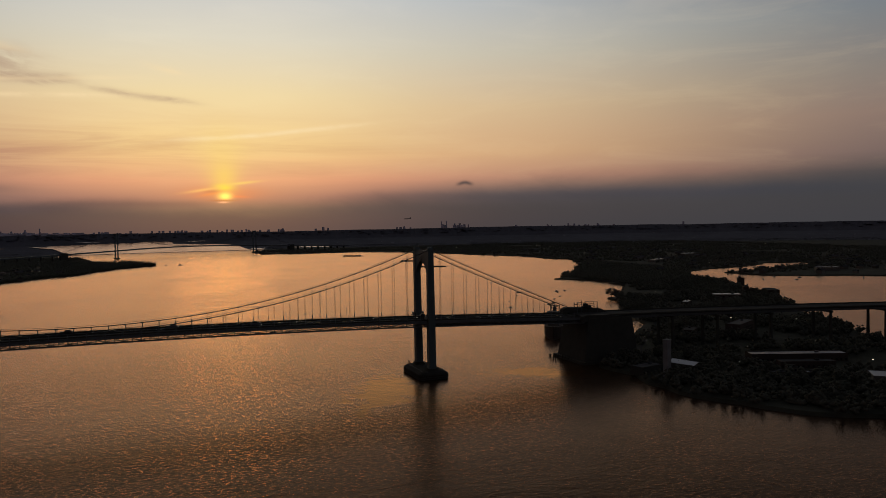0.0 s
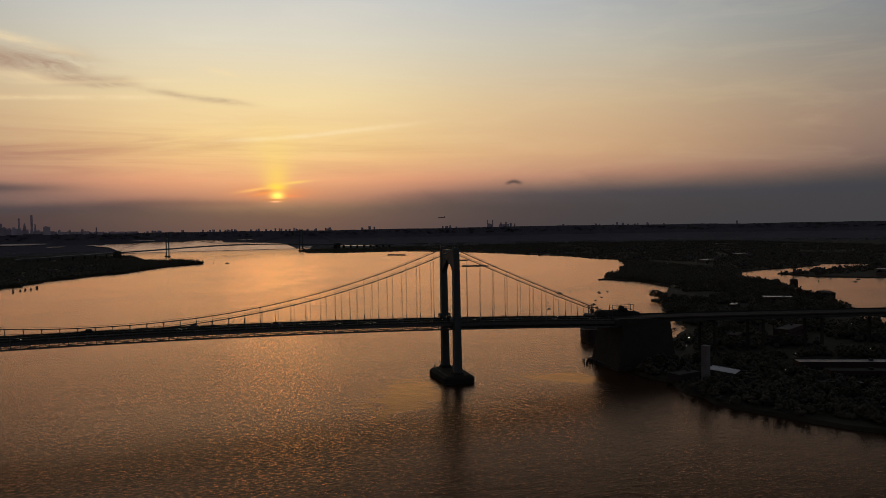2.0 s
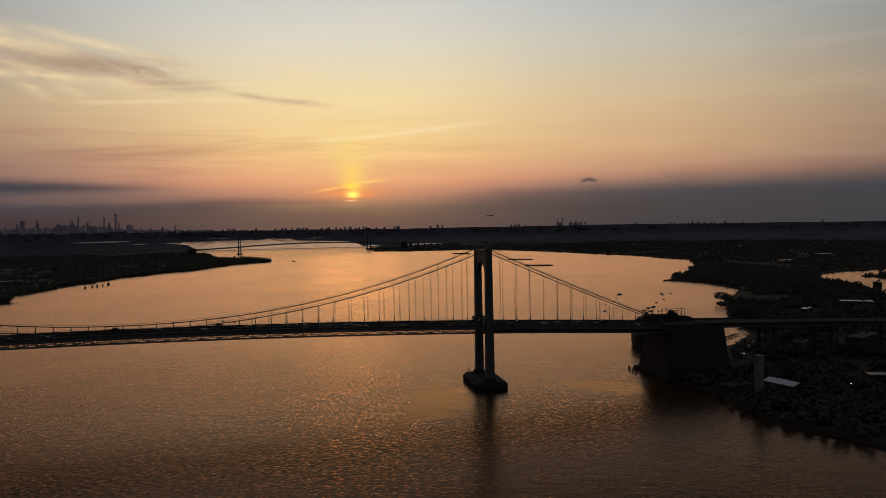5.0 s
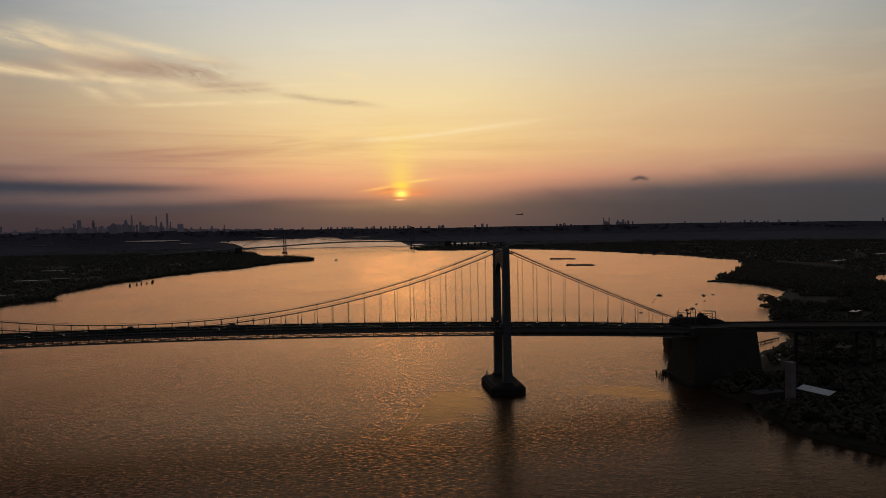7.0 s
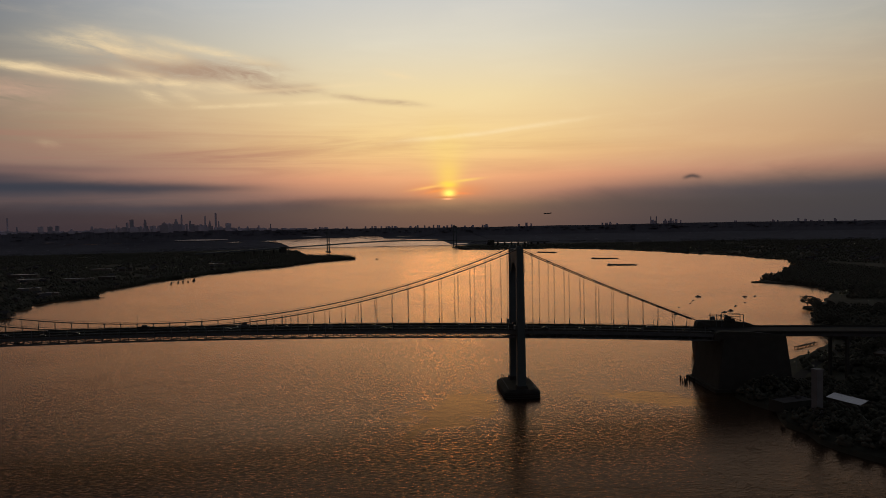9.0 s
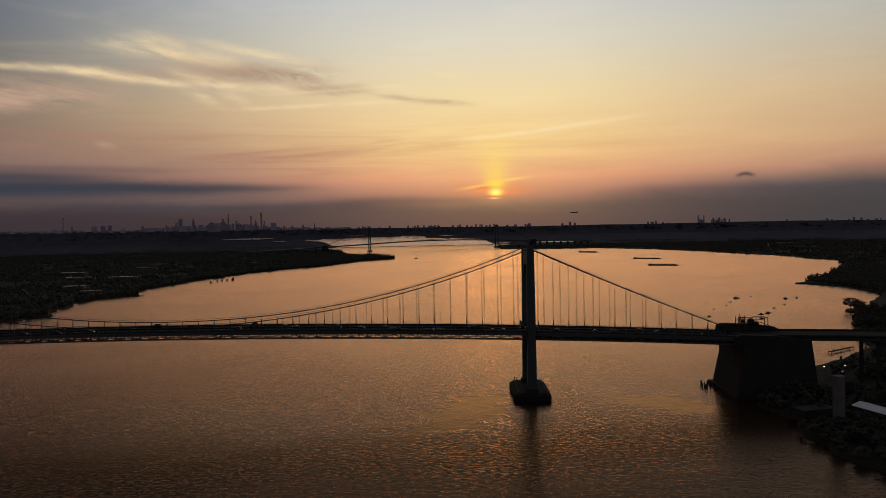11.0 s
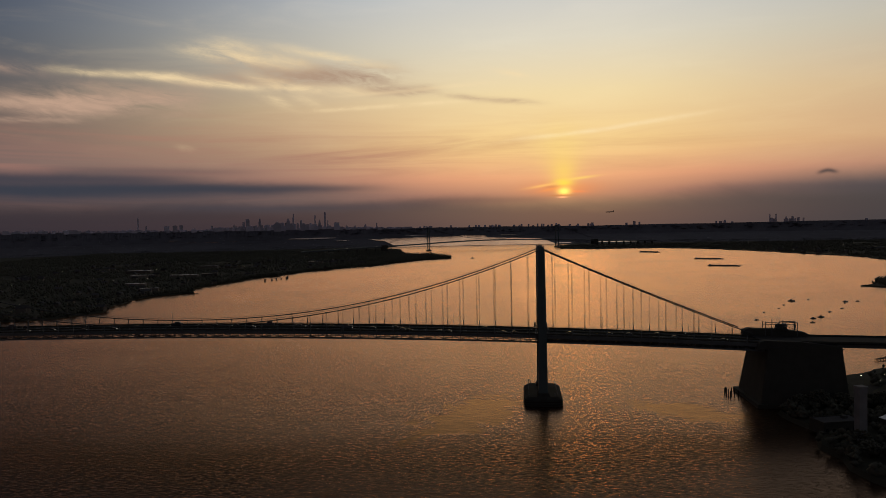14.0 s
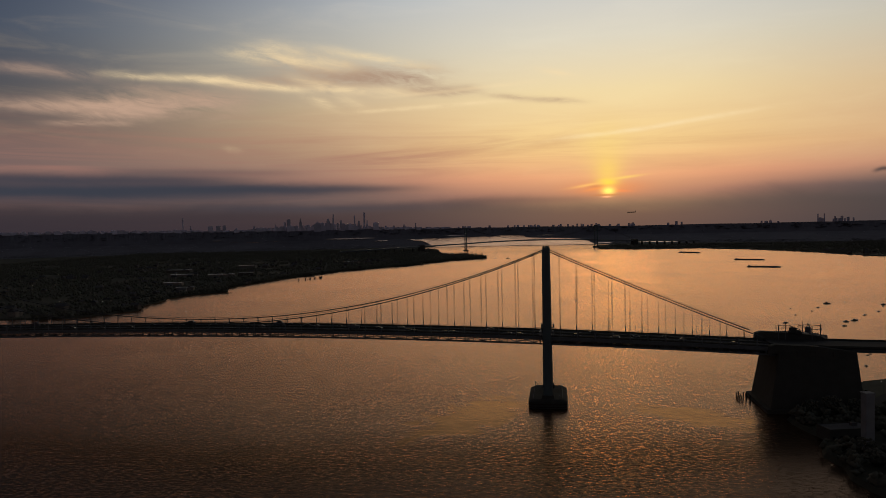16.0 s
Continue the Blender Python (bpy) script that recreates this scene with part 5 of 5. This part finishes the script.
bm = bmesh.new()
prev = None
for k, half, top in ((0, 0.4, 15.5), (6, 4.2, 14.4), (16, 8.2, 13.0), (30, 10.6, 12.0), (60, 11.2, 11.4), (105, 11.2, 11.4), (132, 10.4, 11.8), (146, 8.0, 12.2), (150, 5.5, 12.4)):
    ring = [bm.verts.new(p) for p in hull_ring(k, half, top)]
    if prev:
        for i in range(5):
            bm.faces.new((prev[i], prev[i + 1], ring[i + 1], ring[i]))
        bm.faces.new((prev[5], prev[0], ring[0], ring[5]))
    else:
        bm.faces.new(ring)
    prev = ring
bm.faces.new(prev[::-1])
part("hull", bm, M_RUST, ship, "dark steel hull")
for cx, cy, cz, lx, ly, lz, label in ((92, 0, 14.0, 44, 19, 5.4, "lower deckhouse"), (92, 0, 18.0, 34, 17, 2.8, "middle deckhouse"), (84, 0, 20.6, 14, 18, 2.6, "bridge deckhouse"), (40, 0, 12.8, 18, 12, 2.0, "cargo hatch"), (122, 0, 13.0, 12, 12, 2.2, "aft deckhouse")):
    bm = bmesh.new()
    box(bm, cx, cy, cz, lx, ly, lz, (0.97, 0.94), 0.15)
    part("deckhouse" if "deckhouse" in label else "hatch", bm, M_WALL, ship)
bm = bmesh.new()
box(bm, 104, 0, 22, 6, 5, 7, (0.8, 0.8), 0.6)
part("funnel", bm, M_HULL, ship)
for k in (24, 56, 128):
    kp = bmesh.new()
    for s in (1, -1):
        bar(kp, (k, s * 5.5, 10), (k, s * 5.5, 25.5), 0.6, 8, 0.4)
    bar(kp, (k, -6.2, 24), (k, 6.2, 24), 0.4)
    bar(kp, (k, -6.2, 20), (k, 6.2, 20), 0.25)
    post = part("kingpost", kp, M_STEEL_DARK, ship)
    for s in (1, -1):
        bm = bmesh.new()
        bar(bm, (k, s * 5.5, 13), (k + 12, s * 4.0, 20), 0.22)
        part("boom", bm, M_STEEL_DARK, post)
bm = bmesh.new()
bar(bm, (82, 0, 21), (82, 0, 34), 0.5, 8, 0.2)
bar(bm, (82, -3.5, 29), (82, 3.5, 29), 0.16)
part("mast", bm, M_STEEL_DARK, ship)
for s in (1, -1):
    for k in (78, 88, 98):
        bm = bmesh.new()
        box(bm, k, s * 9.3, 18.4, 6.5, 1.8, 1.6, (0.9, 0.6), 0.3)
        part("lifeboat", bm, M_HULL, ship)

# maintenance gantry and crane on the anchorage
gantry = thing("maintenance_gantry", "dark steel maintenance scaffold standing on the anchorage", "scaffold", at=(0, 5, -4.2))
for x, y, z0, z1 in ((160, 8, 45, 57), (160, 14, 45, 56.5), (164.5, 8, 45, 58.5), (170, 10, 45, 56), (182, 8, 44, 56.2), (182, 14, 44, 56.2)):
    bm = bmesh.new()
    bar(bm, (x, y, z0), (x, y, z1), 0.3)
    part("post", bm, M_STEEL_DARK, gantry)
for a, b in (((160, 8, 56.4), (168, 8, 56.4)), ((160, 8, 52.5), (168, 8, 52.5)), ((172, 8, 56.2), (182, 8, 56.2)), ((172, 14, 56.2), (182, 14, 56.2)), ((168, 9, 56), (186, 9, 49)), ((160, 14, 54), (182, 14, 54))):
    bm = bmesh.new()
    bar(bm, a, b, 0.24)
    part("rail", bm, M_STEEL_DARK, gantry)
bm = bmesh.new()
box(bm, 170, 10, 53, 5.4, 4.0, 4.0, (0.7, 0.8), 0.3)
box(bm, 173.5, 10, 51.5, 5.0, 4.0, 3.0, (0.6, 0.8), 0.3)
part("tarpaulin", bm, M_STONE, gantry)

# ---------- traffic on the deck ----------
def vehicle(name, label, length, width, h, cab):
    t = thing(name, label, name, "traffic on the bridge", (0, 0, -50))
    bm = bmesh.new()
    box(bm, 0, 0, 0.35 + h * 0.3, length, width, h * 0.6, None, 0.12)
    part("body", bm, M_CAR, t)
    bm = bmesh.new()
    box(bm, cab * length, 0, 0.35 + h * 0.78, length * 0.55, width * 0.92, h * 0.42, (0.72, 0.86), 0.06)
    part("cabin", bm, M_GLASS, t)
    for x in (-0.32, 0.32):
        for s in (1, -1):
            bm = bmesh.new()
            bar(bm, (x * length, s * (width / 2 - 0.22), 0.34), (x * length, s * (width / 2 + 0.02), 0.34), 0.34, 10)
            part("wheel", bm, M_TYRE, t)
    for s in (1, -1):
        bm = bmesh.new()
        box(bm, length / 2 + 0.02, s * width * 0.36, 0.75, 0.1, 0.32, 0.2)
        part("headlight", bm, M_HEADLIGHT, t, "lit headlight")
    return t


saloon = vehicle("car", "small car crossing the bridge with lights on", 4.5, 1.8, 1.3, -0.03)
lorry = vehicle("truck", "box truck crossing the bridge", 8.5, 2.4, 3.4, -0.1)
for i in range(40):
    lane = draw.choice((-11.5, -7.2, -2.6, 2.6, 7.2, 11.5))
    x = -480 + 15.5 * i + draw.uniform(-5, 5)
    slope = math.degrees(math.atan((road_z(x + 1) - road_z(x - 1)) / 2))
    turn = 0 if lane < 0 else 180
    copy_thing(lorry if i % 9 == 4 else saloon, pose(x, lane, road_z(x) + 0.02, 0, -slope if lane < 0 else slope, turn))
saloon.matrix_basis = pose(-100, -7.2, road_z(-100) + 0.02)
lorry.matrix_basis = pose(-205, 7.2, road_z(-205) + 0.02, 0, 0, 180)

# ---------- aircraft ----------
plane = thing("aeroplane", "small dark aeroplane in level flight", "aeroplane", at=(91.6, 329, 138), turn=172)
bm = bmesh.new()
tube(bm, [(-4.6, 0, 0.3), (-3.4, 0, 0.1), (-1, 0, 0), (2.8, 0, 0), (4.0, 0, -0.1), (4.5, 0, -0.15)], 0.5, 8)
part("fuselage", bm, M_STEEL_DARK, plane)
for s in (1, -1):
    bm = bmesh.new()
    vs = [bm.verts.new(p) for p in ((0.9, s * 0.3, -0.1), (-0.6, s * 0.3, -0.1), (-1.6, s * 4.4, 0.25), (-0.9, s * 4.4, 0.25), (0.9, s * 0.3, 0.08), (-0.6, s * 0.3, 0.08), (-1.6, s * 4.4, 0.32), (-0.9, s * 4.4, 0.32))]
    for f in ((0, 1, 2, 3), (4, 5, 6, 7), (0, 1, 5, 4), (1, 2, 6, 5), (2, 3, 7, 6), (3, 0, 4, 7)):
        bm.faces.new([vs[i] for i in f])
    part("wing", bm, M_STEEL_DARK, plane)
    bm = bmesh.new()
    bar(bm, (0.6, s * 1.5, -0.35), (-0.7, s * 1.5, -0.35), 0.26, 8)
    part("engine", bm, M_STEEL_DARK, plane)
bm = bmesh.new()
box(bm, -4.1, 0, 1.1, 1.0, 0.14, 1.8, (0.6, 0.8))
part("tail_fin", bm, M_STEEL_DARK, plane)
bm = bmesh.new()
box(bm, -4.3, 0, 0.4, 0.8, 3.2, 0.12)
part("tailplane", bm, M_STEEL_DARK, plane)
